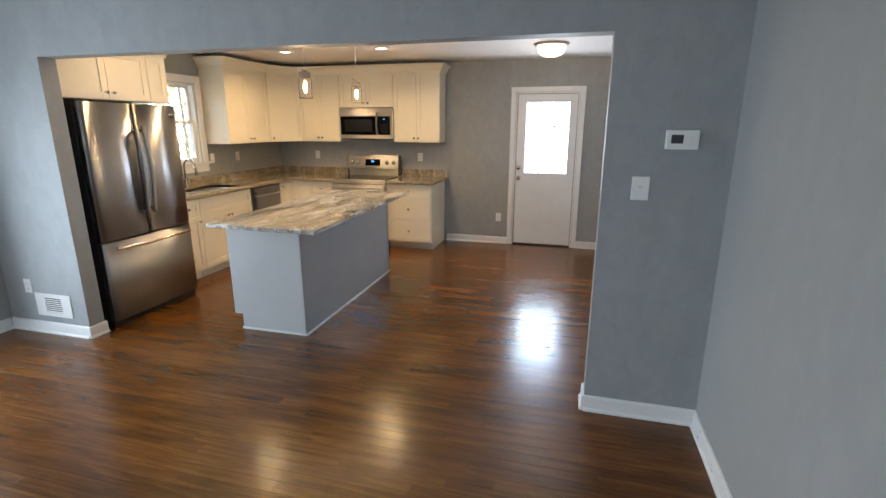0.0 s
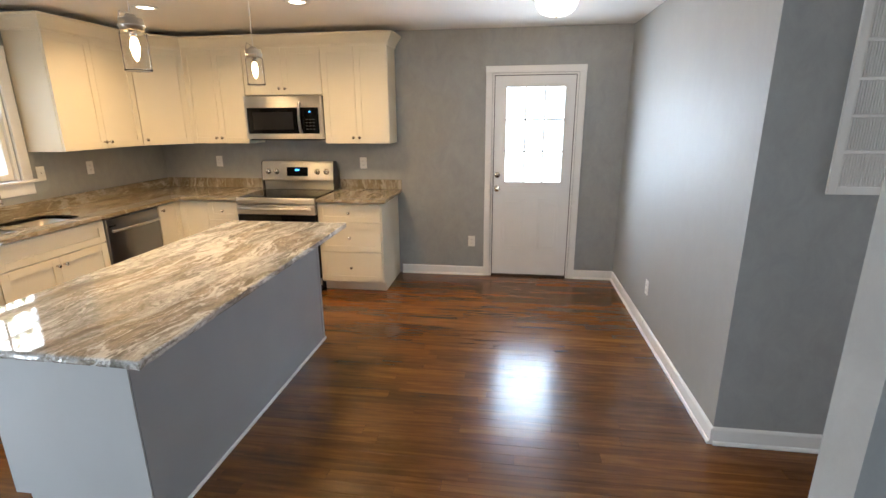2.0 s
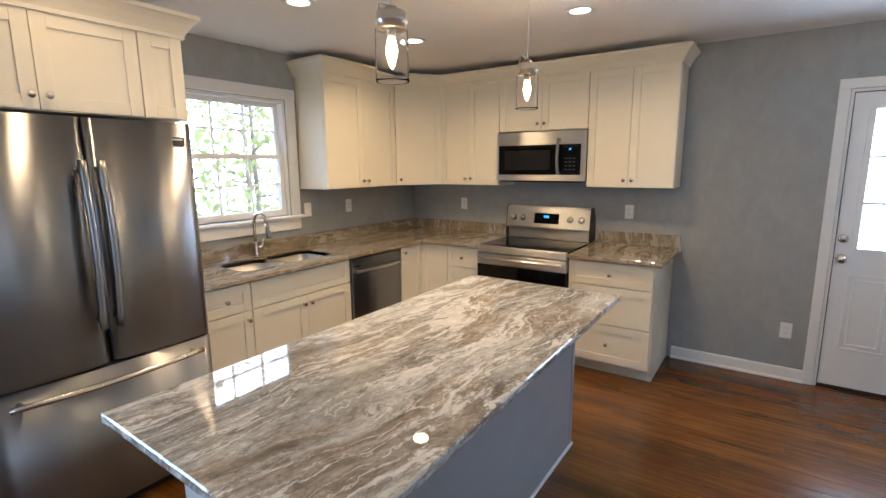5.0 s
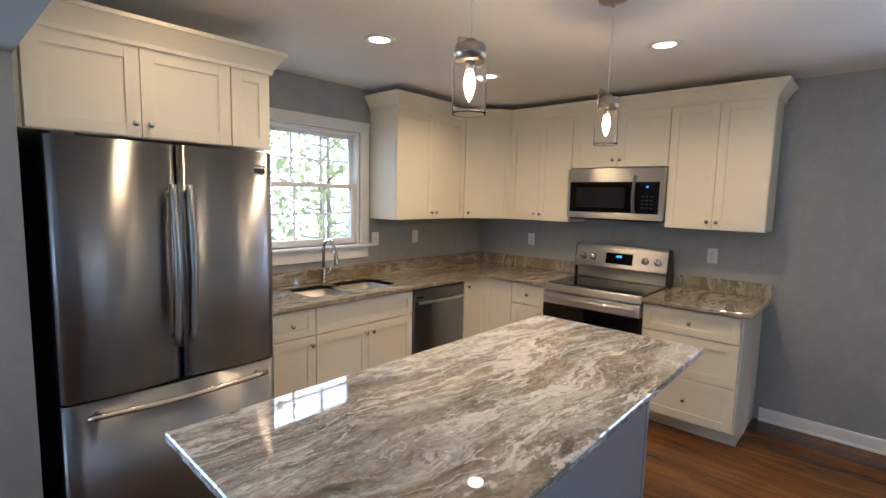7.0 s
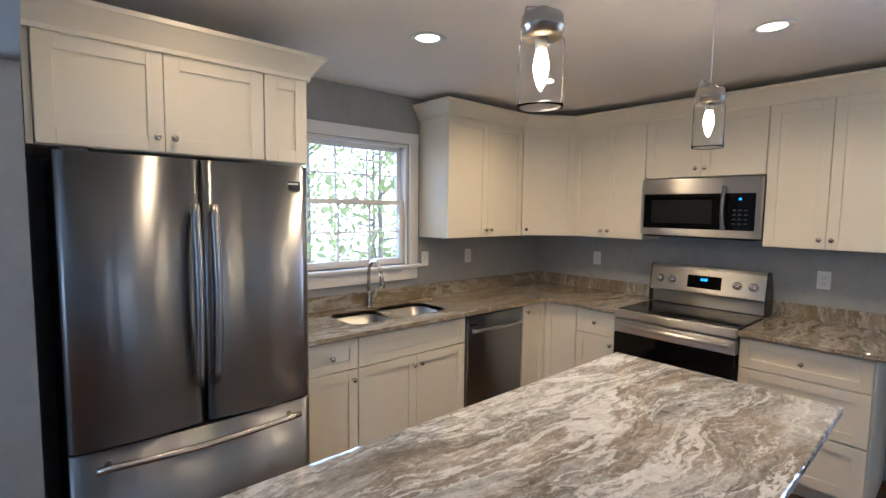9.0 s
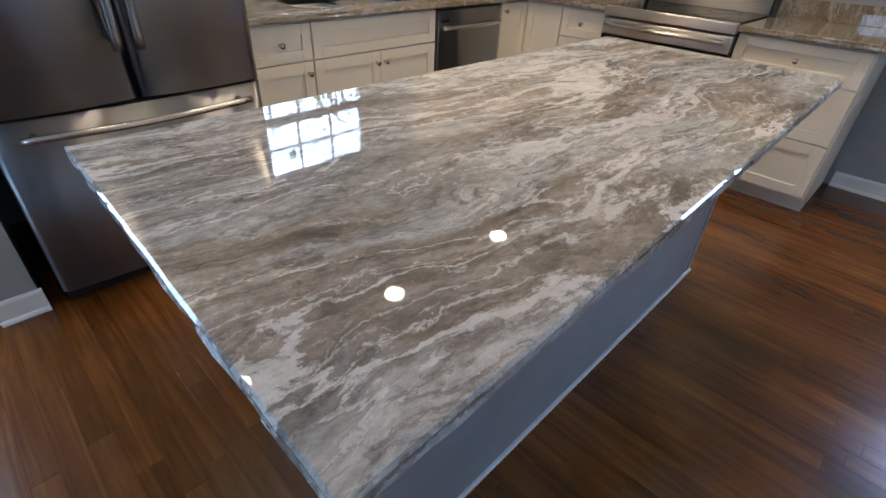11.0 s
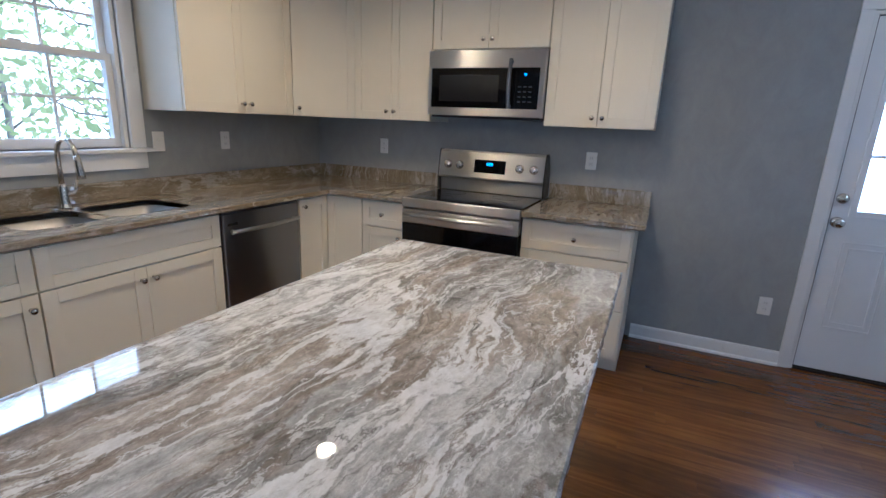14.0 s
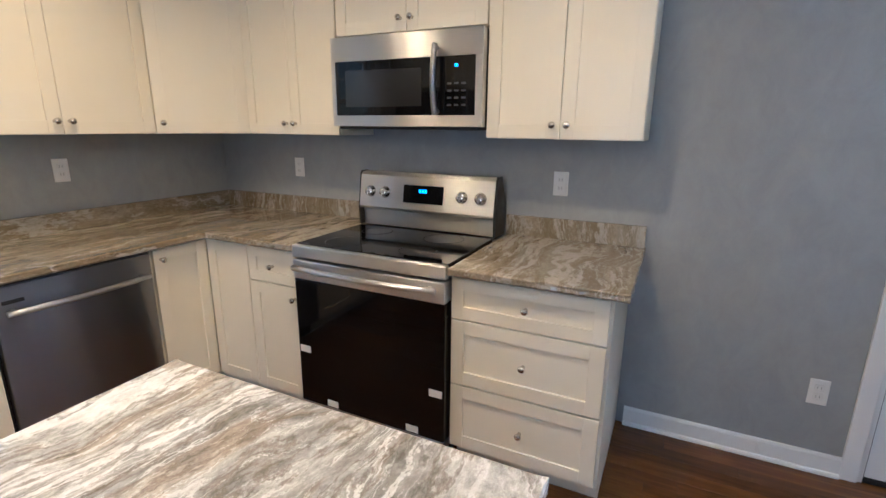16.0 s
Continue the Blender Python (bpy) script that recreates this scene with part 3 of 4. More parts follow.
GB, GU = "base cabinets along the walls", "wall cabinets"
dz0, dz1, dm = TOE + 0.012, HB - 0.012, 0.70
DPB = -XW + XB - 0.003
y0 = 4.76
w = 5.106 - y0
cabinet("base_cabinet", west(y0), w, HB, DPB, [("drawer", 0.003, w - 0.003, dm + 0.004, dz1, [(w / 2, (dm + dz1) / 2)]), ("door", 0.003, w - 0.003, dz0, dm - 0.004, [(w - 0.035, dm - 0.06)])], "white shaker base cabinet with drawer over door", GB, TOE)
w = 5.966 - 5.108
cabinet("sink_cabinet", west(5.108), w, HB, DPB, [("drawer", 0.003, w - 0.003, dm + 0.004, dz1, [])] + pair(w, dz0, dm - 0.004, False), "white shaker sink cabinet with false drawer and two doors", GB, TOE, hollow=True)
# L-shaped corner unit, two doors that fold at the inner corner
corner = thing("corner_cabinet", pose(XB, YB, 0), "white shaker corner base cabinet with folding doors", "cabinet", GB)
boxes("body", M_CAB, [(-DPB, 0, -0.31, YN - YB - 0.003, TOE, HB), (0, 0.312, 0, YN - YB - 0.003, TOE, HB), (-DPB, -0.07, -0.31, YN - YB - 0.003, 0, TOE), (-0.07, 0.312, 0.07, YN - YB - 0.003, 0, TOE)], corner, 0.001)
front(corner, "door", 0.024, 0.310, dz0, dz1, [], 0.0)
front(corner, "door", -0.307, -0.022, dz0, dz1, [(-0.272, dz1 - 0.05)], 0.0, m=pose(0, 0, 0, 0, 0, 90))
RX0, RX1 = -1.963, -1.18
w = RX0 - 0.004 - (XB + 0.314)
cabinet("base_cabinet", pose(XB + 0.314, YB, 0), w, HB, YN - YB - 0.003, [("drawer", 0.003, w - 0.003, dm + 0.004, dz1, [(w / 2, (dm + dz1) / 2)]), ("door", 0.003, w - 0.003, dz0, dm - 0.004, [(w - 0.035, dm - 0.06)])], "white shaker base cabinet with drawer over door", GB, TOE)
BX1 = -0.555
w = BX1 - RX1 - 0.004
cabinet("drawer_cabinet", pose(RX1 + 0.004, YB, 0), w, HB, YN - YB - 0.003, [("drawer", 0.003, w - 0.012, a, b, [(w / 2, (a + b) / 2)]) for a, b in ((dm + 0.004, dz1), (0.412, dm - 0.004), (dz0, 0.404))], "white shaker base cabinet with three drawers", GB, TOE)

ZU0, ZU1 = 1.405, 2.30
CY = 6.878                                      # where the wall cabinets turn the corner
w = CY - 0.002 - 6.03
DPU = -XW + XU - 0.003
cabinet("wall_cabinet", west(6.03, ZU0, XU), w, ZU1 - ZU0, DPU, pair(w, 0.003, ZU1 - ZU0 - 0.003), "white shaker wall cabinet with two doors", GU)
# five-sided corner unit
cc = thing("corner_wall_cabinet", pose(XU, CY, ZU0), "white shaker corner wall cabinet with one diagonal door", "cabinet", GU)
bm = bmesh.new()
UX = -2.62
cx_, cy_ = UX - 0.002 - XU, YU - CY
out = [(0, 0), (cx_, cy_), (cx_, YN - CY - 0.003), (-DPU, YN - CY - 0.003), (-DPU, 0)]
lo, hi = [bm.verts.new((x, y, 0)) for x, y in out], [bm.verts.new((x, y, ZU1 - ZU0)) for x, y in out]
for i in range(5):
    bm.faces.new((lo[i], lo[(i + 1) % 5], hi[(i + 1) % 5], hi[i]))
bm.faces.new(lo[::-1]), bm.faces.new(hi)
made("body", bm, M_CAB, cc)
dl = math.hypot(cx_, cy_)
front(cc, "door", 0.012, dl - 0.012, 0.003, ZU1 - ZU0 - 0.003, [(0.045, 0.055)], m=pose(0, 0, 0, 0, 0, math.degrees(math.atan2(cy_, cx_))))
DPN = YN - YU - 0.003
MX0, MX1 = -1.985, -1.195
w = MX0 - UX - 0.002
cabinet("wall_cabinet", pose(UX, YU, ZU0), w, ZU1 - ZU0, DPN, pair(w, 0.003, ZU1 - ZU0 - 0.003), "white shaker wall cabinet with two doors", GU)
w = MX1 - MX0
cabinet("wall_cabinet", pose(MX0, YU, 1.868), w, ZU1 - 1.868, DPN, pair(w, 0.003, ZU1 - 1.871), "short white shaker wall cabinet above the microwave", GU)
w = -0.545 - MX1 - 0.002
cabinet("wall_cabinet", pose(MX1 + 0.002, YU, ZU0), w, ZU1 - ZU0, DPN, pair(w, 0.003, ZU1 - ZU0 - 0.003), "white shaker wall cabinet with two doors", GU)
FX, FY0, FY1, FZ0 = -2.46, 3.727, 4.735, 1.828
FZ1 = 2.222
w = FY1 - FY0
wd = w - 0.207
cabinet("wall_cabinet", west(FY0, FZ0, FX), w, FZ1 - FZ0, FX - XW - 0.003, pair(wd, 0.004, FZ1 - FZ0 - 0.003) + [("door", wd + 0.003, w - 0.003, 0.003, FZ1 - FZ0 - 0.003, [])], "deep white shaker cabinet above the refrigerator", GU)
boxes("filler_panel", M_CAB, [(XW + 0.003, FX, YO1 + 0.004, FY0 - 0.002, FZ0, FZ1)], None, 0.001)
tagged(bpy.data.objects["filler_panel"], "white filler strip beside the cabinet over the refrigerator", "panel")


def crown(points, z, label):
    """Crown moulding along points on plan, the room to the right of the way walked, mitred."""
    prof = [(0.0, 0.0), (0.012, 0.0), (0.014, 0.018), (0.022, 0.032), (0.044, 0.066), (0.062, 0.088), (0.070, 0.094), (0.070, 0.112), (0.0, 0.112)]
    pts = [Vector(p) for p in points]
    bm = bmesh.new()
    rings = []
    for i, p in enumerate(pts):
        d0 = (p - pts[i - 1]).normalized() if i else (pts[1] - p).normalized()
        d1 = (pts[i + 1] - p).normalized() if i + 1 < len(pts) else d0
        n0, n1 = Vector((d0.y, -d0.x)), Vector((d1.y, -d1.x))
        n = (n0 + n1).normalized()
        n = n / max(0.3, n.dot(n0))
        rings.append([bm.verts.new((p.x + n.x * o, p.y + n.y * o, z + h)) for o, h in prof])
    q = len(prof)
    for a, b in zip(rings, rings[1:]):
        for i in range(q):
            bm.faces.new((a[i], a[(i + 1) % q], b[(i + 1) % q], b[i]))
    bm.faces.new(rings[0]), bm.faces.new(rings[-1][::-1])
    tagged(made("crown_moulding", bm, M_CAB), label, "moulding")


f = 0.02
crown([(XW + 0.003, 6.03), (XU + f, 6.03), (XU + f, CY + 0.003), (UX + 0.010, YU - f), (-0.545, YU - f), (-0.545, YN - 0.003)], ZU1 - 0.004, "white crown moulding on the wall cabinets")
crown([(FX + f, YO1 + 0.004), (FX + f, FY1), (XW + 0.003, FY1)], FZ1 - 0.004, "white crown moulding on the cabinet over the refrigerator")

# ---- worktops ----
def slab(name, outline, z0, z1, label, holes=(), ragged=0.003, parent=None):
    """A stone top cut to an outline, with chipped, slightly wavy edges."""
    bm = bmesh.new()
    pts = []
    n = len(outline)
    for i in range(n):
        a, b = Vector(outline[i]), Vector(outline[(i + 1) % n])
        steps = max(1, int((b - a).length / 0.02))
        nr = Vector(((b - a).y, -(b - a).x)).normalized()
        for s_ in range(steps):
            p = a + (b - a) * s_ / steps
            pts.append((p, nr if 0 < s_ else Vector((0, 0))))
    rings = []
    for z, inset, amp in ((z0, 0.004, 1.0), (z0 + 0.007, 0.0, 1.6), (z0 + 0.018, 0.001, 1.4), (z1 - 0.005, 0.0, 0.7), (z1, 0.004, 0.4)):
        ring = []
        for p, nr in pts:
            o = -inset + amp * ragged * noise.noise(Vector((p.x * 23, p.y * 23, z * 60)))
            ring.append(bm.verts.new((p.x + nr.x * o, p.y + nr.y * o, z)))
        rings.append(ring)
    q = len(pts)
    for a, b in zip(rings, rings[1:]):
        for i in range(q):
            bm.faces.new((a[i], a[(i + 1) % q], b[(i + 1) % q], b[i]))
    for ring in (rings[0][::-1], rings[-1]):
        edges = []
        for i in range(q):
            edges.append(bm.edges.get((ring[i], ring[(i + 1) % q])))
        if not holes:
            bm.faces.new(ring)
        else:
            for h in holes:
                hv = [bm.verts.new((x, y, ring[0].co.z)) for x, y in h]
                edges += [bm.edges.new((hv[i], hv[(i + 1) % len(hv)])) for i in range(len(hv))]
            bmesh.ops.triangle_fill(bm, use_beauty=True, edges=edges)
    ob = made(name, bm, M_STONE_WALL if parent is None else M_STONE, parent)
    return tagged(ob, label, "worktop") if parent is None else ob


def rounded(x0, x1, y0, y1, r, n=6):
    out = []
    for cx, cy_, a in ((x1 - r, y1 - r, 0), (x0 + r, y1 - r, 90), (x0 + r, y0 + r, 180), (x1 - r, y0 + r, 270)):
        out += [(cx + r * math.cos(radians(a + 90 * i / n)), cy_ + r * math.sin(radians(a + 90 * i / n))) for i in range(n + 1)]
    return out


CF, CN = -2.55, 6.845
SINK = [(-3.04, -2.70, 5.15, 5.485), (-3.05, -2.70, 5.515, 5.91)]
holes = [rounded(a, b, c0, d0, 0.07) for a, b, c0, d0 in SINK]
bs = 0.021
slab("worktop", [(XW + 0.002, 4.765), (CF, 4.765), (CF, CN), (RX0 - 0.003, CN), (RX0 - 0.003, YN - 0.002), (XW + 0.002, YN - 0.002)], ZT - 0.031, ZT, "polished brown and grey stone worktop with sink cut-outs", holes)
slab("worktop", [(RX1 + 0.003, CN), (-0.505, CN), (-0.505, YN - 0.002), (RX1 + 0.003, YN - 0.002)], ZT - 0.031, ZT, "polished brown and grey stone worktop beside the range")
boxes("backsplash", M_STONE_WALL, [(XW + 0.001, XW + 0.021, 4.765, YN - 0.023, ZT, ZT + 0.098)], None, 0.002)
boxes("backsplash", M_STONE_UP, [(XW + 0.001, RX0 - 0.003, YN - 0.022, YN - 0.001, ZT, ZT + 0.10)], None, 0.002)
boxes("backsplash", M_STONE_UP, [(RX1 + 0.003, -0.51, YN - 0.022, YN - 0.001, ZT, ZT + 0.10)], None, 0.002)
for o in list(bpy.data.objects):
    if o.name.startswith("backsplash"):
        tagged(o, "low polished stone upstand behind the worktop", "backsplash")

# ---- sink and tap ----
sink = thing("sink", pose(-2.87, 5.55, ZT), "double-bowl undermount stainless steel sink", "sink")
for a, b, c0, d0 in SINK:
    bm = bmesh.new()
    rings = []
    for z, e_, r in ((-0.031, -0.012, 0.08), (-0.032, 0.0, 0.07), (-0.17, 0.008, 0.062), (-0.20, 0.035, 0.05), (-0.205, 0.10, 0.03)):
        rings.append([bm.verts.new((x + 2.87, y - 5.55, z)) for x, y in rounded(a + e_, b - e_, c0 + e_, d0 - e_, r)])
    for r0, r1 in zip(rings, rings[1:]):
        for i in range(len(r0)):
            fc = bm.faces.new((r0[i], r0[(i + 1) % len(r0)], r1[(i + 1) % len(r0)], r1[i]))
            fc.smooth = True
    bm.faces.new(rings[-1])
    ob = made("bowl", bm, M_STEELY, sink)
    md = ob.modifiers.new("solid", "SOLIDIFY")
    md.thickness = 0.002
    bm = bmesh.new()
    lathe(bm, [(0.001, 0.004), (0.03, 0.004), (0.043, 0.003), (0.045, 0.0)], 18)
    made("drain", bm, M_NICKEL, sink, pose((a + b) / 2 + 2.87, (c0 + d0) / 2 - 5.55, -0.205))
tap = thing("tap", pose(-3.10, 5.505, ZT), "brushed nickel gooseneck pull-down kitchen tap", "tap")
bm = bmesh.new()
lathe(bm, [(0.001, 0), (0.029, 0), (0.029, 0.006), (0.024, 0.012), (0.021, 0.03), (0.021, 0.10), (0.017, 0.112), (0.013, 0.12)], 20)
tube(bm, [(0, 0, 0.10), (0, 0, 0.22)] + [(0.075 - 0.075 * math.cos(radians(a)), 0, 0.25 + 0.085 * math.sin(radians(a))) for a in range(0, 166, 15)] + [(0.155, 0, 0.25)], 0.0115, 14)
made("spout", bm, M_NICKEL, tap)
bm = bmesh.new()
tube(bm, [(0.152, 0, 0.262), (0.157, 0, 0.235), (0.166, 0, 0.175), (0.169, 0, 0.155)], [0.013, 0.016, 0.019, 0.017], 14)
made("spray_head", bm, M_NICKEL, tap)
bm = bmesh.new()
tube(bm, [(0, 0.015, 0.07), (0, 0.045, 0.07), (0.002, 0.058, 0.085), (0.006, 0.066, 0.135)], [0.012, 0.012, 0.010, 0.006], 12)
made("lever", bm, M_NICKEL, tap)

# ---- island ----
IX0, IX1, IY0, IY1 = -1.425, -0.541, 3.858, 5.882
bx0, bx1, by0, by1 = -1.415, -0.767, 4.058, 5.868
isl = thing("kitchen_island", pose(-1.1, 4.96, 0), "grey-painted kitchen island with banded stone top", "island")
IM = pose(1.1, -4.96, 0)
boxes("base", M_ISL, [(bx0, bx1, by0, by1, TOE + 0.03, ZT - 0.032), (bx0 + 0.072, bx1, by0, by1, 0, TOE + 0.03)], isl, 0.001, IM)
# Thin paler sheet: daylight on the south face, put into the colour.
tagged(boxes("end_panel", M_ISL_LIT, [(bx0, bx1 - 0.003, by0 - 0.006, by0 - 0.0002, TOE + 0.03, ZT - 0.033), (bx0 + 0.072, bx1 - 0.003, by0 - 0.006, by0 - 0.0002, 0.018, TOE + 0.03)], isl, 0.0008, IM), "island end panel, grey paint lightened for the daylight on it")
boxes("trim", M_TRIM, [(bx0 + 0.06, bx1 + 0.012, by0 - 0.012, by0, 0, 0.018), (bx1, bx1 + 0.012, by0, by1 + 0.012, 0, 0.018)], isl, 0.004, IM)
boxes("corner_bead", M_ISL, [(bx1 - 0.002, bx1 + 0.004, by1 - 0.03, by1 + 0.004, 0.018, ZT - 0.032)], isl, 0.001, IM)
for i in range(3):
    a = by0 + 0.03 + i * 0.6
    for kind, z0, z1 in (("drawer", dm + 0.004, dz1), ("door", dz0 + 0.03, dm - 0.004)):
        front(isl, kind, -(a + 0.595), -a, z0, z1, [(-(a + 0.3), (z0 + z1) / 2)] if kind == "drawer" else [(-(a + 0.05), z1 - 0.06)], m=IM @ pose(bx0, 0, 0, 0, 0, -90))
t_ = slab("top", [(IX0, IY0), (IX1 + 0.026, IY0 - 0.02), (IX1, IY1), (IX0, IY1)], ZT - 0.031, ZT, "", (), 0.002, isl)
t_.matrix_basis = IM
tagged(t_, "polished brown, grey and white banded stone top")

# ---- refrigerator ----
FRX, FRY0, FRY1 = -2.32, 3.768, 4.688
fr = thing("refrigerator", pose(-2.75, 4.228, 0), "stainless steel French-door refrigerator with bottom freezer drawer", "refrigerator")
FM = pose(2.75, -4.228, 0)
boxes("body", M_DARKSIDE, [(XW + 0.03, FRX - 0.085, FRY0 + 0.004, FRY1 - 0.004, 0.04, 1.795)], fr, 0.004, FM)
boxes("toe_grille", M_BLACK, [(XW + 0.05, FRX - 0.06, FRY0 + 0.01, FRY1 - 0.01, 0.0, 0.05)], fr, 0.002, FM)
boxes("hinge_cover", M_DARKSIDE, [(FRX - 0.18, FRX - 0.03, FRY0 + 0.02, FRY0 + 0.10, 1.795, 1.815)], fr, 0.005, FM)


def bulged(name, y0, y1, z0, z1, bulge, parent, mat, fm, lo=None, hi=None):
    """An appliance door with a softly bowed face and rolled edges; the bow spans lo to hi."""
    lo, hi = y0 if lo is None else lo, y1 if hi is None else hi
    prof = []
    n = 40
    for i in range(n + 1):
        y = y0 + (y1 - y0) * (0.5 - 0.5 * math.cos(math.pi * i / n))
        u = (2 * (y - lo) / (hi - lo) - 1)
        edge = min(y - y0, y1 - y)
        roll = 0.016 * max(0, 1 - edge / 0.035) ** 2.5
        prof.append((FRX + bulge * (1 - u * u) - bulge - roll, y))
    prof += [(FRX - 0.08, y1), (FRX - 0.08, y0)]
    bm = bmesh.new()
    lov, hiv = [bm.verts.new((x, y, z0)) for x, y in prof], [bm.verts.new((x, y, z1)) for x, y in prof]
    q = len(prof)
    for i in range(q):
        fc = bm.faces.new((lov[i], lov[(i + 1) % q], hiv[(i + 1) % q], hiv[i]))
        fc.smooth = i < n
    bm.faces.new(lov[::-1]), bm.faces.new(hiv)
    return made(name, bm, mat, parent, fm)


def bow(bm, a, b, out, lift, r, n=16):
    """A bowed bar handle from a to b that stands off along out."""
    a, b, out = Vector(a), Vector(b), Vector(out)
    pts = []
    for i in range(n + 1):
        u = i / n
        pts.append(a.lerp(b, u) + out * (lift * (0.55 + 0.45 * math.sin(math.pi * u))))
    tube(bm, pts, r, 12)
    for p, u in ((a, 0.05), (b, 0.95)):
        q = a.lerp(b, u)
        tube(bm, [q, q + out * lift * 0.6], r * 0.85, 10)


ym = (FRY0 + FRY1) / 2
for y0, y1, hy in ((FRY0, ym - 0.004, ym - 0.034), (ym + 0.004, FRY1, ym + 0.034)):
    d = bulged("door", y0, y1, 0.728, 1.803, 0.020, fr, M_STEELV, FM)
    bm = bmesh.new()
    bow(bm, (FRX - 0.014, hy, 0.90), (FRX - 0.014, hy, 1.625), (1, 0, 0), 0.07, 0.0165)
    made("handle", bm, M_STEELY, d)
d = bulged("drawer", FRY0, FRY1, 0.062, 0.718, 0.020, fr, M_STEELV, FM)
bm = bmesh.new()
bow(bm, (FRX - 0.012, FRY0 + 0.075, 0.665), (FRX - 0.012, FRY1 - 0.075, 0.665), (1, 0, 0), 0.075, 0.014)
made("handle", bm, M_NICKEL, d)
boxes("badge", M_BLACK, [(FRX - 0.03, FRX - 0.006, FRY1 - 0.115, FRY1 - 0.045, 1.695, 1.735)], fr, 0.001, FM)
boxes("badge_mark", M_WHITEMETAL, [(FRX - 0.01, FRX - 0.0052, FRY1 - 0.105, FRY1 - 0.055, 1.720, 1.728)], fr, 0.0, FM)

# ---- dishwasher ----
dw = thing("dishwasher", pose(XB, 6.276, 0), "stainless steel dishwasher under the worktop", "dishwasher")
w2 = 0.299
bm = bmesh.new()
box(bm, -w2, w2, 0.0, 0.55, 0.10, HB - 0.002)
box(bm, -w2, w2, 0.06, 0.55, 0.0, 0.10)
made("body", bm, M_BLACK, dw, pose(0, 0, 0, 0, 0, 90))
boxes("door", M_STEELV, [(-w2 + 0.002, w2 - 0.002, -0.028, 0.0, 0.115, HB - 0.016)], dw, 0.006, pose(0, 0, 0, 0, 0, 90))
boxes("control_strip", M_BLACK, [(-w2 + 0.002, w2 - 0.002, -0.02, 0.0, HB - 0.015, HB - 0.002)], dw, 0.001, pose(0, 0, 0, 0, 0, 90))
boxes("vent", M_BLACK, [(-w2 + 0.03, -w2 + 0.10, -0.0295, -0.02, HB - 0.085, HB - 0.070)], dw, 0.001, pose(0, 0, 0, 0, 0, 90))
bm = bmesh.new()
bow(bm, (-w2 + 0.03, -0.028, HB - 0.115), (w2 - 0.03, -0.028, HB - 0.115), (0, -1, 0), 0.05, 0.012)
made("handle", bm, M_STEELH, dw, pose(0, 0, 0, 0, 0, 90))

# ---- range ----
rg = thing("range", pose(RX0, YB, 0), "freestanding stainless steel electric range with black glass top", "range")
rw = RX1 - RX0
rd = YN - YB - 0.02
boxes("body", M_BLACK, [(0.002, rw - 0.002, 0.0, rd, 0.06, 0.905), (0.03, rw - 0.03, 0.05, rd, 0.0, 0.06)], rg, 0.002)
boxes("cooktop", M_BLKGLASS, [(0.004, rw - 0.004, -0.03, rd - 0.18, 0.908, 0.928)], rg, 0.003)
boxes("front_rail", M_STEELH, [(0.0, rw, -0.062, -0.030, 0.868, 0.927)], rg, 0.007)
for x, y, r in ((0.19, 0.10, 0.10), (0.57, 0.10, 0.085), (0.19, 0.36, 0.08), (0.57, 0.36, 0.10)):
    bm = bmesh.new()
    lathe(bm, [(r - 0.003, 0.0), (r, 0.0), (r, 0.0006), (r - 0.003, 0.0006), (r - 0.003, 0.0)], 40, cap=False)
    made("burner_ring", bm, M_DARKSIDE, rg, pose(x, y, 0.9282))
dr = boxes("oven_door", M_BLKGLASS, [(0.003, rw - 0.003, -0.058, 0.0, 0.135, 0.765)], rg, 0.004)
boxes("door_band", M_STEELH, [(0.003, rw - 0.003, -0.064, 0.0, 0.768, 0.858)], rg, 0.005)
bm = bmesh.new()
bow(bm, (0.03, -0.064, 0.828), (rw - 0.03, -0.064, 0.828), (0, -1, 0), 0.052, 0.0135)
made("handle", bm, M_STEELH, rg)
boxes("storage_drawer", M_STEELH, [(0.004, rw - 0.004, -0.05, 0.0, 0.062, 0.130)], rg, 0.004)
for x, z in ((0.012, 0.40), (rw - 0.075, 0.345), (0.16, 0.142), (rw - 0.19, 0.142)):
    boxes("tape_tag", M_PLATE, [(x, x + 0.062, -0.0595, -0.057, z, z + 0.034)], rg, 0.0005)
# backguard: a leaning control panel over a lower strip
bg0 = rd - 0.175
bm = bmesh.new()
extrude_profile(bm, [(bg0 + 0.035, 0.928), (bg0 + 0.028, 1.015), (bg0 + 0.045, 1.02), (rd - 0.05, 1.02), (rd - 0.05, 0.928)], 0.012, rw - 0.012)
made("backguard_strip", bm, M_STEELH, rg)
bm = bmesh.new()
pr = [(bg0 + 0.002, 1.022), (bg0 - 0.004, 1.035), (bg0 + 0.022, 1.20), (bg0 + 0.036, 1.214), (bg0 + 0.075, 1.216), (rd - 0.04, 1.10), (rd - 0.04, 1.022)]
extrude_profile(bm, pr, 0.006, rw - 0.006)
made("control_panel", bm, M_STEELH, rg)
for a, b in ((-0.004, 0.006), (rw - 0.006, rw + 0.004)):
    bm = bmesh.new()
    extrude_profile(bm, [(bg0 + 0.004, 0.93), (bg0, 1.03), (bg0 + 0.026, 1.205), (bg0 + 0.04, 1.220), (bg0 + 0.085, 1.221), (rd - 0.03, 1.10), (rd - 0.03, 0.93)], a, b)
    made("end_cap", bm, M_BLACK, rg)
lean = math.degrees(math.atan2(0.026, 0.165))
PM = pose(0, bg0 + 0.009, 1.118, -lean)
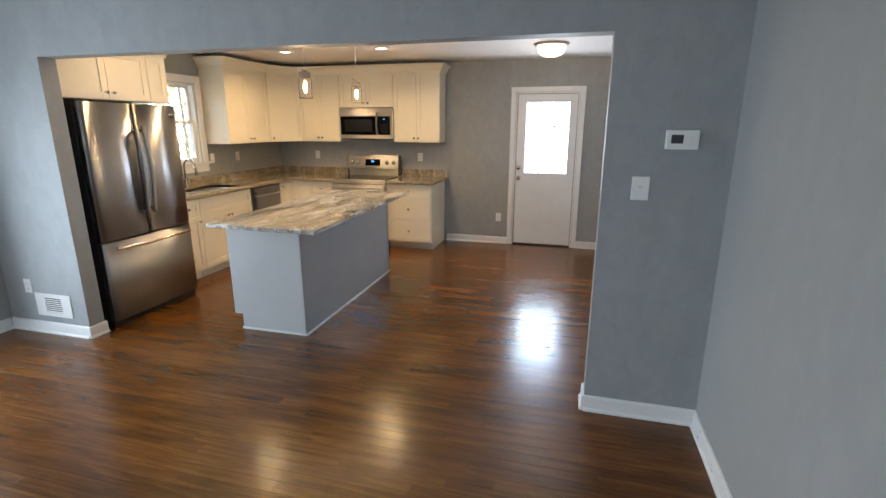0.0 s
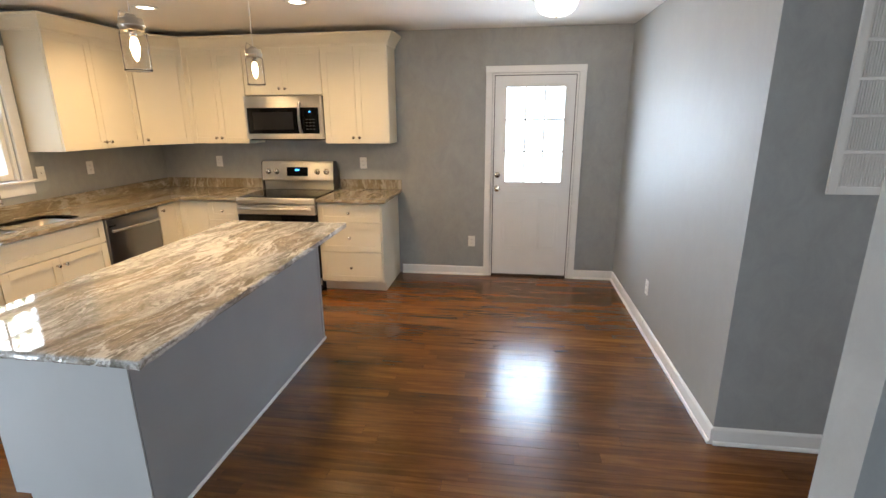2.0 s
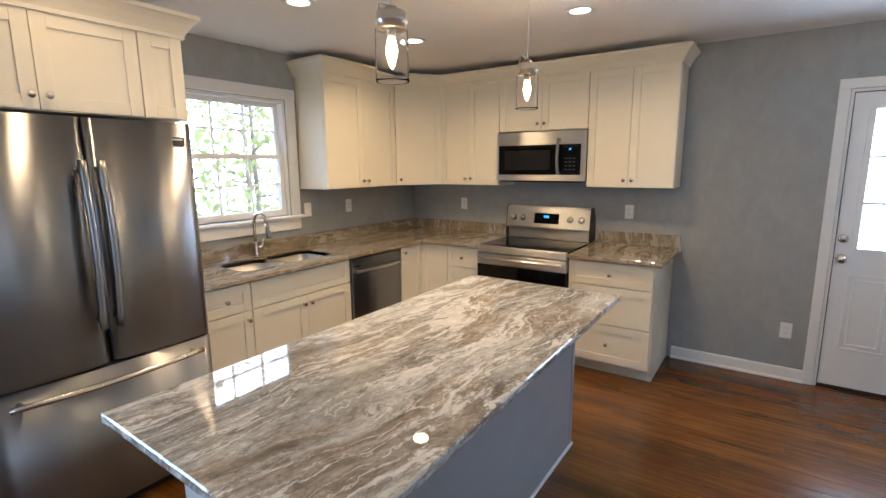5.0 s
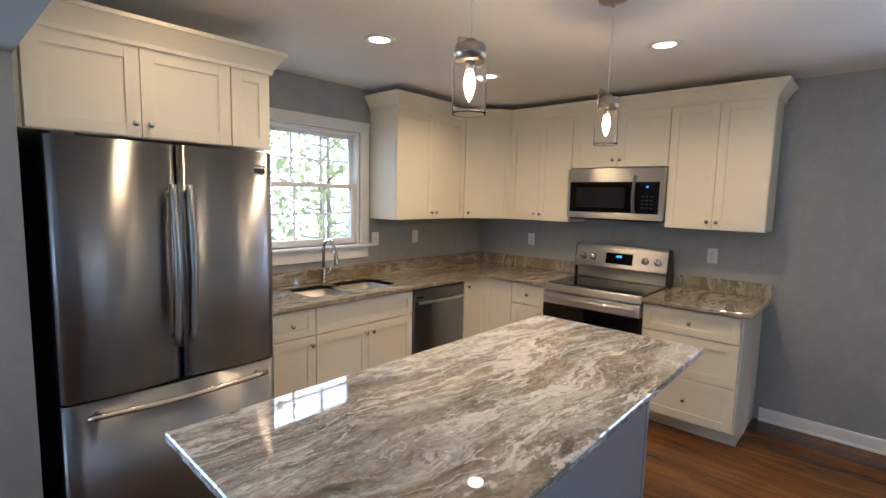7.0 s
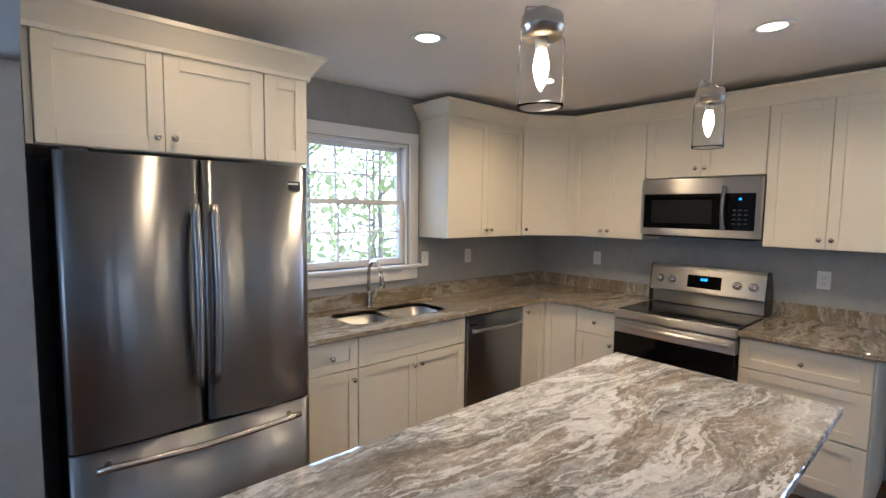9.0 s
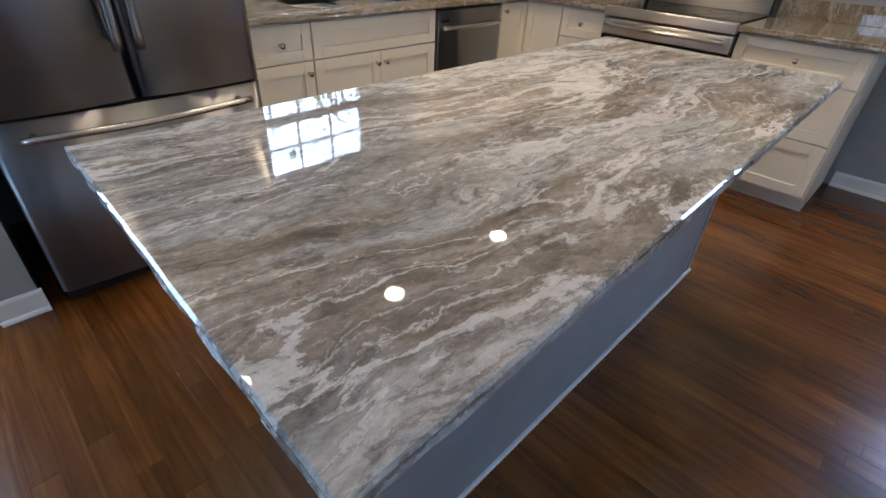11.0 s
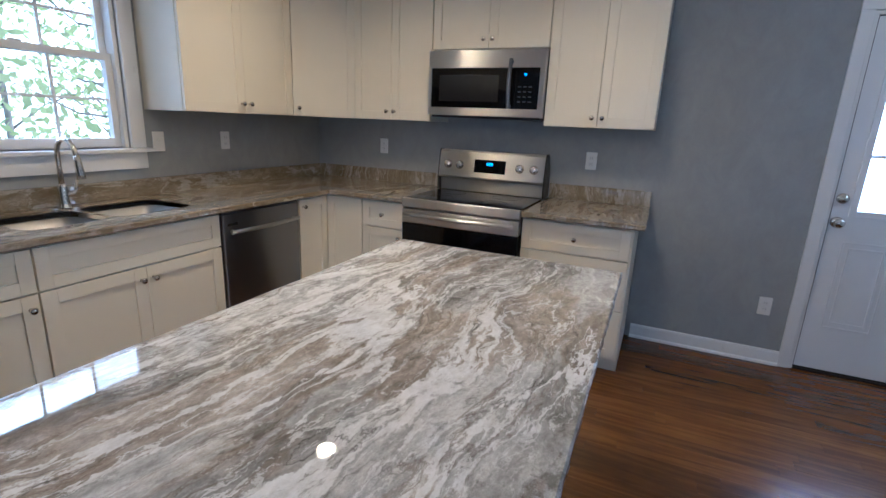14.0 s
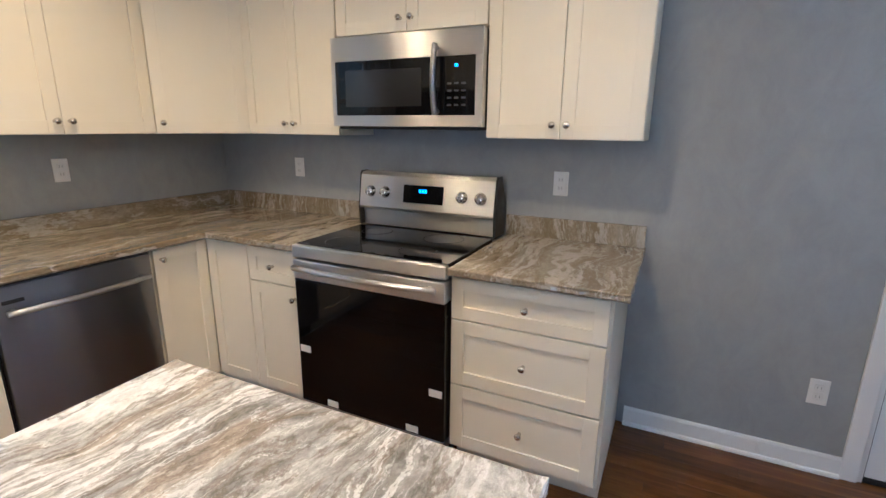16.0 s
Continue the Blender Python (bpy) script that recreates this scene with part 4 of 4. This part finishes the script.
boxes("display", M_BLKGLASS, [(rw / 2 - 0.115, rw / 2 + 0.115, -0.0035, 0.004, -0.050, 0.042)], rg, 0.001, PM)
for i in range(3):
    boxes("digit_bar", M_CLOCK, [(rw / 2 - 0.022 + i * 0.016, rw / 2 - 0.011 + i * 0.016, -0.0045, -0.003, 0.004, 0.022)], rg, 0, PM)
for x in (0.075, 0.165, rw - 0.175, rw - 0.075):
    bm = bmesh.new()
    lathe(bm, [(0.001, 0.0), (0.031, 0.0), (0.030, 0.005), (0.024, 0.008), (0.023, 0.026), (0.020, 0.029), (0.001, 0.029)], 22, pose(0, 0, 0, 90))
    box(bm, -0.005, 0.005, -0.036, -0.027, -0.022, 0.022, 0.002)
    made("knob", bm, M_NICKEL, rg, PM @ pose(x, -0.001, -0.004))

# ---- microwave ----
mw = thing("microwave", pose(MX0, 7.225, 1.452), "over-the-range stainless steel microwave", "microwave")
mwd, mh = MX1 - MX0, 0.405
boxes("body", M_BLACK, [(0.003, mwd - 0.003, 0.03, YN - 7.228, 0.0, mh)], mw, 0.003)
boxes("vent_base", M_BLACK, [(0.02, mwd - 0.02, 0.012, 0.32, -0.014, 0.0)], mw, 0.002)
wx0, wx1, wz0, wz1 = 0.03, 0.665 * mwd + 0.02, 0.062, 0.275
px0, px1 = 0.745 * mwd, mwd - 0.04
boxes("front", M_STEELH, [(0.0, mwd, -0.012, 0.03, wz1 + 0.022, mh), (0.0, mwd, -0.012, 0.03, 0.0, wz0 - 0.012), (0.0, wx0 - 0.008, -0.012, 0.03, wz0 - 0.012, wz1 + 0.022), (px1 + 0.006, mwd, -0.012, 0.03, wz0 - 0.012, wz1 + 0.022)], mw, 0.002)
boxes("door_glass", M_BLKGLASS, [(wx0 - 0.008, px0 + 0.012, -0.009, 0.02, wz0 - 0.012, wz1 + 0.022)], mw, 0.002)
boxes("window_mesh", M_SCREEN, [(wx0 + 0.05, wx1 - 0.05, -0.0096, -0.008, wz0 + 0.028, wz1 - 0.02)], mw, 0.0)
boxes("keypad", M_BLKGLASS, [(px0 + 0.014, px1 + 0.006, -0.0092, 0.02, wz0 - 0.012, wz1 + 0.022)], mw, 0.002)
for i in range(4):
    for j in range(3):
        boxes("key", M_DARKSIDE, [(px0 + 0.035 + j * 0.034, px0 + 0.055 + j * 0.034, -0.0099, -0.009, 0.09 + i * 0.03, 0.098 + i * 0.03)], mw)
boxes("digit_bar", M_CLOCK, [(px0 + 0.07, px0 + 0.085, -0.0102, -0.009, 0.252, 0.264)], mw)
bm = bmesh.new()
bow(bm, (px0 - 0.012, -0.010, 0.052), (px0 - 0.012, -0.010, 0.345), (0, -1, 0), 0.05, 0.0125)
made("handle", bm, M_STEELV, mw)

# ---- switch and socket plates ----
def plate(m, kind, label):
    e = thing(kind, m, label, "switch" if "switch" in kind else "socket", "wall plates")
    boxes("cover", M_PLATE, [(-0.036, 0.036, -0.006, 0, -0.058, 0.058)], e, 0.003)
    if kind == "light_switch":
        boxes("toggle", M_PLATE, [(-0.005, 0.005, -0.018, -0.005, -0.004, 0.012)], e, 0.0015)
    else:
        for z in (-0.02, 0.02):
            boxes("outlet", M_WHITEMETAL, [(-0.017, 0.017, -0.0078, -0.005, z - 0.014, z + 0.014)], e, 0.003)
            boxes("slots", M_SLOT, [(-0.008, -0.005, -0.0083, -0.0075, z - 0.006, z + 0.006), (0.005, 0.008, -0.0083, -0.0075, z - 0.006, z + 0.006)], e)
    return e


sock = plate(pose(-2.545, YN, 1.20), "wall_socket", "white duplex wall socket above the worktop")
copy_thing(sock, pose(-0.915, YN, 1.19))
tagged(copy_thing(sock, pose(0.232, YN, 0.375)), "white duplex wall socket near the floor")
copy_thing(sock, pose(XW, 6.575, 1.225, 0, 0, 90))
tagged(copy_thing(sock, pose(XE, 6.34, 0.36, 0, 0, -90)), "white duplex wall socket near the floor")
tagged(copy_thing(sock, pose(-2.95, YO0, 0.385)), "white duplex wall socket near the floor")
sw = plate(pose(1.546, YO0, 1.323), "light_switch", "white toggle light switch on a grey wall")
sw.scale = (1.2, 1, 1.05)
copy_thing(sw, pose(XW, 6.095, 1.225, 0, 0, 90)).scale = (1, 1, 1)

th = thing("thermostat", pose(1.715, YO0, 1.570), "white digital wall thermostat", "thermostat")
boxes("case", M_PLATE, [(-0.076, 0.076, -0.026, 0, -0.047, 0.047)], th, 0.006)
boxes("screen", M_DARKSIDE, [(-0.052, 0.004, -0.0268, -0.02, -0.018, 0.024)], th, 0.001)
for z in (-0.015, 0.012):
    boxes("button", M_WHITEMETAL, [(0.03, 0.05, -0.028, -0.02, z - 0.007, z + 0.007)], th, 0.002)

vent = thing("floor_vent", pose(-2.71, YO0, 0.243), "white metal wall register with louvres", "vent")
boxes("frame", M_WHITEMETAL, [(-0.18, -0.085, -0.010, 0, -0.095, 0.095), (0.085, 0.18, -0.010, 0, -0.095, 0.095), (-0.085, 0.085, -0.010, 0, 0.06, 0.095), (-0.085, 0.085, -0.010, 0, -0.095, -0.06)], vent, 0.003)
# Flat black sheet for the shade behind the slats; no hollow is modelled.
boxes("duct", M_DARK, [(-0.085, 0.085, -0.003, 0, -0.06, 0.06)], vent)
for i in range(7):
    boxes("slat", M_WHITEMETAL, [(-0.085, 0.085, -0.012, -0.002, -0.055 + i * 0.0165, -0.048 + i * 0.0165)], vent, 0.001)

gr = thing("return_grille", pose(2.0, YH, 1.312), "white return-air grille with louvred panels", "grille")
gw, gh = 0.46, 0.815
items = [(0, 0.035, -0.016, 0, 0, gh), (gw - 0.035, gw, -0.016, 0, 0, gh), (0.035, gw - 0.035, -0.016, 0, 0, 0.035), (0.035, gw - 0.035, -0.016, 0, gh - 0.035, gh)]
items += [(0.035, gw - 0.035, -0.014, 0, 0.035 + i * 0.149 - 0.007, 0.035 + i * 0.149 + 0.007) for i in range(1, 5)]
boxes("frame", M_WHITEMETAL, items, gr, 0.003)
# Dark sheet again in place of the shaded hollow behind the louvres.
boxes("duct", M_DARKSIDE, [(0.035, gw - 0.035, -0.002, 0, 0.035, gh - 0.035)], gr)
for i in range(36):
    boxes("slat", M_WHITEMETAL, [(0.038 + i * 0.0108, 0.0445 + i * 0.0108, -0.011, -0.002, 0.035, gh - 0.035)], gr)

# ---- lamps ----
can = thing("recessed_downlight", pose(*CANS[0], ZC), "recessed ceiling downlight with white trim, lit", "lamp", "recessed downlights")
bm = bmesh.new()
lathe(bm, [(0.058, -0.002), (0.063, -0.006), (0.086, -0.005), (0.093, 0.0), (0.058, 0.0), (0.058, -0.002)], 32, cap=False)
made("trim", bm, M_WHITEMETAL, can)
bm = bmesh.new()
lathe(bm, [(0.001, -0.004), (0.042, -0.0035), (0.0575, -0.001)], 32, cap=False)
made("lens", bm, M_CANGLOW, can).visible_shadow = False
for x, y in CANS[1:]:
    copy_thing(can, pose(x, y, ZC))

pend = thing("pendant_lamp", pose(*PENDANTS[0], ZC), "clear glass jar pendant lamp with nickel cap, lit", "lamp", "pendants over the island")
bm = bmesh.new()
lathe(bm, [(0.001, -0.034), (0.008, -0.034), (0.010, -0.020), (0.035, -0.017), (0.060, -0.008), (0.064, 0.0)], 28, cap=False)
made("canopy", bm, M_DARKNICKEL, pend)
bm = bmesh.new()
tube(bm, [(0, 0, -0.03), (0.001, 0.0, -0.2), (0, 0, -0.42)], 0.0026, 8)
made("cord", bm, M_PLATE, pend)
bm = bmesh.new()
zt = -0.400
lathe(bm, [(0.001, zt), (0.018, zt), (0.022, zt - 0.010), (0.043, zt - 0.014), (0.046, zt - 0.020), (0.046, zt - 0.034), (0.049, zt - 0.037), (0.049, zt - 0.045), (0.045, zt - 0.048), (0.045, zt - 0.062), (0.001, zt - 0.062)], 30)
made("cap", bm, M_DARKNICKEL, pend)
bm = bmesh.new()
tube(bm, [(-0.05, 0, zt - 0.055), (-0.055, 0, zt - 0.02), (-0.045, 0, zt + 0.018), (-0.012, 0, zt + 0.006), (0.0, 0, zt + 0.002)], 0.0025, 8)
made("wire_bail", bm, M_DARKNICKEL, pend)
bm = bmesh.new()
lathe(bm, [(0.045, zt - 0.060), (0.0495, zt - 0.068), (0.0505, zt - 0.085), (0.0505, zt - 0.205), (0.0525, zt - 0.212), (0.0500, zt - 0.215), (0.0475, zt - 0.208), (0.0475, zt - 0.085), (0.0465, zt - 0.070), (0.0425, zt - 0.062), (0.045, zt - 0.060)], 36, cap=False)
made("jar", bm, M_JAR, pend).visible_shadow = False
bm = bmesh.new()
lathe(bm, [(0.001, zt - 0.062), (0.014, zt - 0.062), (0.014, zt - 0.085), (0.001, zt - 0.086)], 18)
made("socket", bm, M_DARKNICKEL, pend)
bm = bmesh.new()
lathe(bm, [(0.010, zt - 0.086), (0.014, zt - 0.098), (0.0175, zt - 0.118), (0.0165, zt - 0.138), (0.009, zt - 0.166), (0.001, zt - 0.178)], 20, cap=False)
made("bulb", bm, M_BULB, pend).visible_shadow = False
copy_thing(pend, pose(*PENDANTS[1], ZC, 0, 0, 70))

fl = thing("flush_ceiling_lamp", pose(*FLUSH, ZC), "flush ceiling lamp with frosted glass bowl, lit", "lamp")
bm = bmesh.new()
lathe(bm, [(0.10, 0.0), (0.182, 0.0), (0.185, -0.006), (0.178, -0.016), (0.160, -0.024), (0.149, -0.026)], 40, cap=False)
made("pan", bm, M_DARKNICKEL, fl)
bm = bmesh.new()
lathe(bm, [(0.147, -0.024), (0.146, -0.045), (0.134, -0.080), (0.106, -0.110), (0.06, -0.128), (0.001, -0.134)], 40, cap=False)
made("bowl", bm, M_BOWL, fl).visible_shadow = False
bm = bmesh.new()
lathe(bm, [(0.001, -0.148), (0.006, -0.146), (0.008, -0.140), (0.004, -0.134), (0.004, -0.130)], 14)
made("finial", bm, M_DARKNICKEL, fl)

# ---- outside ----
M_GROUND = painted("pale_ground", (0.36, 0.36, 0.30), 0.9, 0.6, 8, 0.25, 0.4)
M_BARK = painted("bark", (0.42, 0.38, 0.33), 0.9, 0.9, 30, 0.3, 6)
lm = Mat("leaves", (0.10, 0.16, 0.04), 0.6)
lm.set("Base Color", lm.ramp(lm.noise(lm.pos, 2.5, 3), [(0.3, (0.45, 0.50, 0.24)), (0.7, (0.75, 0.74, 0.50))]))
thru, half_ = lm.t.nodes.new("ShaderNodeBsdfTranslucent"), lm.t.nodes.new("ShaderNodeMixShader")
thru.inputs[0].default_value = (0.62, 0.70, 0.30, 1)
lm.t.links.new(lm.b.outputs[0], half_.inputs[1]), lm.t.links.new(thru.outputs[0], half_.inputs[2])
lm.t.links.new(half_.outputs[0], lm.t.nodes["Material Output"].inputs["Surface"])
M_LEAF = lm.m
structure(boxes("ground", M_GROUND, [(-400, 400, -400, 400, -0.60, -0.45)]), "pale lawn and yard round the house")


def tree(x, y, h, spread, seed):
    """A tapered trunk, forking limbs and many loose leaves round their ends."""
    r = random.Random(seed)
    e = thing("tree", pose(x, y, -0.45), "leafy sunlit tree outside the window", "tree", "trees in the yard")
    bm = bmesh.new()
    tube(bm, [(0, 0, 0), (0.05, 0.03, h * 0.25), (-0.03, 0.06, h * 0.5), (0.04, 0.0, h * 0.8)], [0.06, 0.05, 0.04, 0.02], 10)
    tips = []
    for i in range(11):
        a, z0 = r.uniform(0, 6.28), h * r.uniform(0.08, 0.7)
        L = spread * r.uniform(0.6, 1.1)
        p = [Vector((0, 0, z0))]
        for s_ in range(4):
            p.append(p[-1] + Vector((math.cos(a) * L / 4, math.sin(a) * L / 4, L * r.uniform(0.02, 0.22))))
            a += r.uniform(-0.4, 0.4)
            tips.append(p[-1])
        tube(bm, p, [0.025, 0.018, 0.012, 0.008, 0.004], 6)
    made("trunk", bm, M_BARK, e)
    vs, fs = [], []
    for p in tips:
        for _ in range(15):
            c_ = p + Vector((r.gauss(0, 0.36), r.gauss(0, 0.36), r.gauss(0, 0.32)))
            u = Vector((r.uniform(-1, 1), r.uniform(-1, 1), r.uniform(-1, 1))).normalized()
            v = u.orthogonal().normalized()
            a, b = r.uniform(0.05, 0.11), r.uniform(0.025, 0.055)
            i = len(vs)
            vs += [c_ - u * a, c_ + v * b, c_ + u * a, c_ - v * b]
            fs.append((i, i + 1, i + 2, i + 3))
    me = bpy.data.meshes.new("crown")
    me.from_pydata([tuple(v) for v in vs], [], fs)
    me.materials.append(M_LEAF)
    ob = new("crown", me)
    ob.parent = e
    tagged(ob, kind="stuff")


for i, (x, y, h, sp) in enumerate(((-8.2, 9.0, 5.0, 2.2), (-9.5, 12.5, 6.0, 2.6), (-7.2, 6.6, 4.6, 1.9), (-10.5, 8.6, 6.5, 2.8), (-11.5, 11.0, 7.0, 3.0))):
    tree(x, y, h, sp, 40 + i)

M_HAZE = glowing("bright_hazy_sky", (0.90, 0.95, 1.0), 8.0)
structure(boxes("backdrop", M_HAZE, [(-22.2, -22.0, -6, 36, -1, 13)]), "bright hazy sky beyond the yard")

# ---- floor strips ----
rng = random.Random(7)
LENGTHS = (0.55, 0.85, 1.15, 1.5)


def strip(L, wd=PLANK):
    """One floor strip of length L with eased edges."""
    bm = bmesh.new()
    e_ = 0.0003
    a, b, c0, d0 = e_, L - e_, e_, wd - e_
    lo = [bm.verts.new(p) for p in ((a, c0, -0.004), (b, c0, -0.004), (b, d0, -0.004), (a, d0, -0.004))]
    mid = [bm.verts.new(p) for p in ((a, c0, -e_), (b, c0, -e_), (b, d0, -e_), (a, d0, -e_))]
    top = [bm.verts.new(p) for p in ((a + e_, c0 + e_, 0), (b - e_, c0 + e_, 0), (b - e_, d0 - e_, 0), (a + e_, d0 - e_, 0))]
    for r0, r1 in ((lo, mid), (mid, top)):
        for i in range(4):
            bm.faces.new((r0[i], r0[(i + 1) % 4], r1[(i + 1) % 4], r1[i]))
    bm.faces.new(top)
    me = bpy.data.meshes.new("plank")
    bmesh.ops.recalc_face_normals(bm, faces=bm.faces)
    bm.to_mesh(me)
    bm.free()
    me.materials.append(M_PLANK)
    return me


STRIPS = {L: strip(L) for L in LENGTHS}
rest = bmesh.new()
count = 0
for i in range(int((YN - YS) / PLANK) + 1):
    y = math.floor(YS / PLANK) * PLANK + i * PLANK
    x0, x1 = (XW, XL) if y < YO0 - PLANK else (XW, XH if y < YH - 0.02 else XE)
    x, first = x0, True
    while x < x1 - 0.02:
        L = rng.choice(LENGTHS) * (rng.uniform(0.3, 1.0) if first else 1.0)
        L = min(L, x1 - x)
        near = 2.6 < y < 7.5 and -0.95 < x + L / 2 < 1.9 or 2.6 < y < 4.6 and x + L / 2 < -0.9
        z = rng.uniform(-0.0002, 0.0001)
        if near and count < 300:
            o = new("plank", STRIPS[L] if L in STRIPS else strip(L))
            o.parent = floor
            o.matrix_basis = pose(x, y, z)
            count += 1
        elif not (y > 4.75 and x + L < XB - 0.1):
            n0 = len(rest.verts)
            rest.from_mesh(STRIPS[L] if L in STRIPS else strip(L))
            rest.verts.ensure_lookup_table()
            for v in rest.verts[n0:]:
                v.co += Vector((x, y, z))
        x, first = x + L, False
me = bpy.data.meshes.new("planks")
rest.to_mesh(me)
rest.free()
me.materials.append(M_PLANK)
o = new("planks", me)
o.parent = floor
tagged(o, kind="stuff")
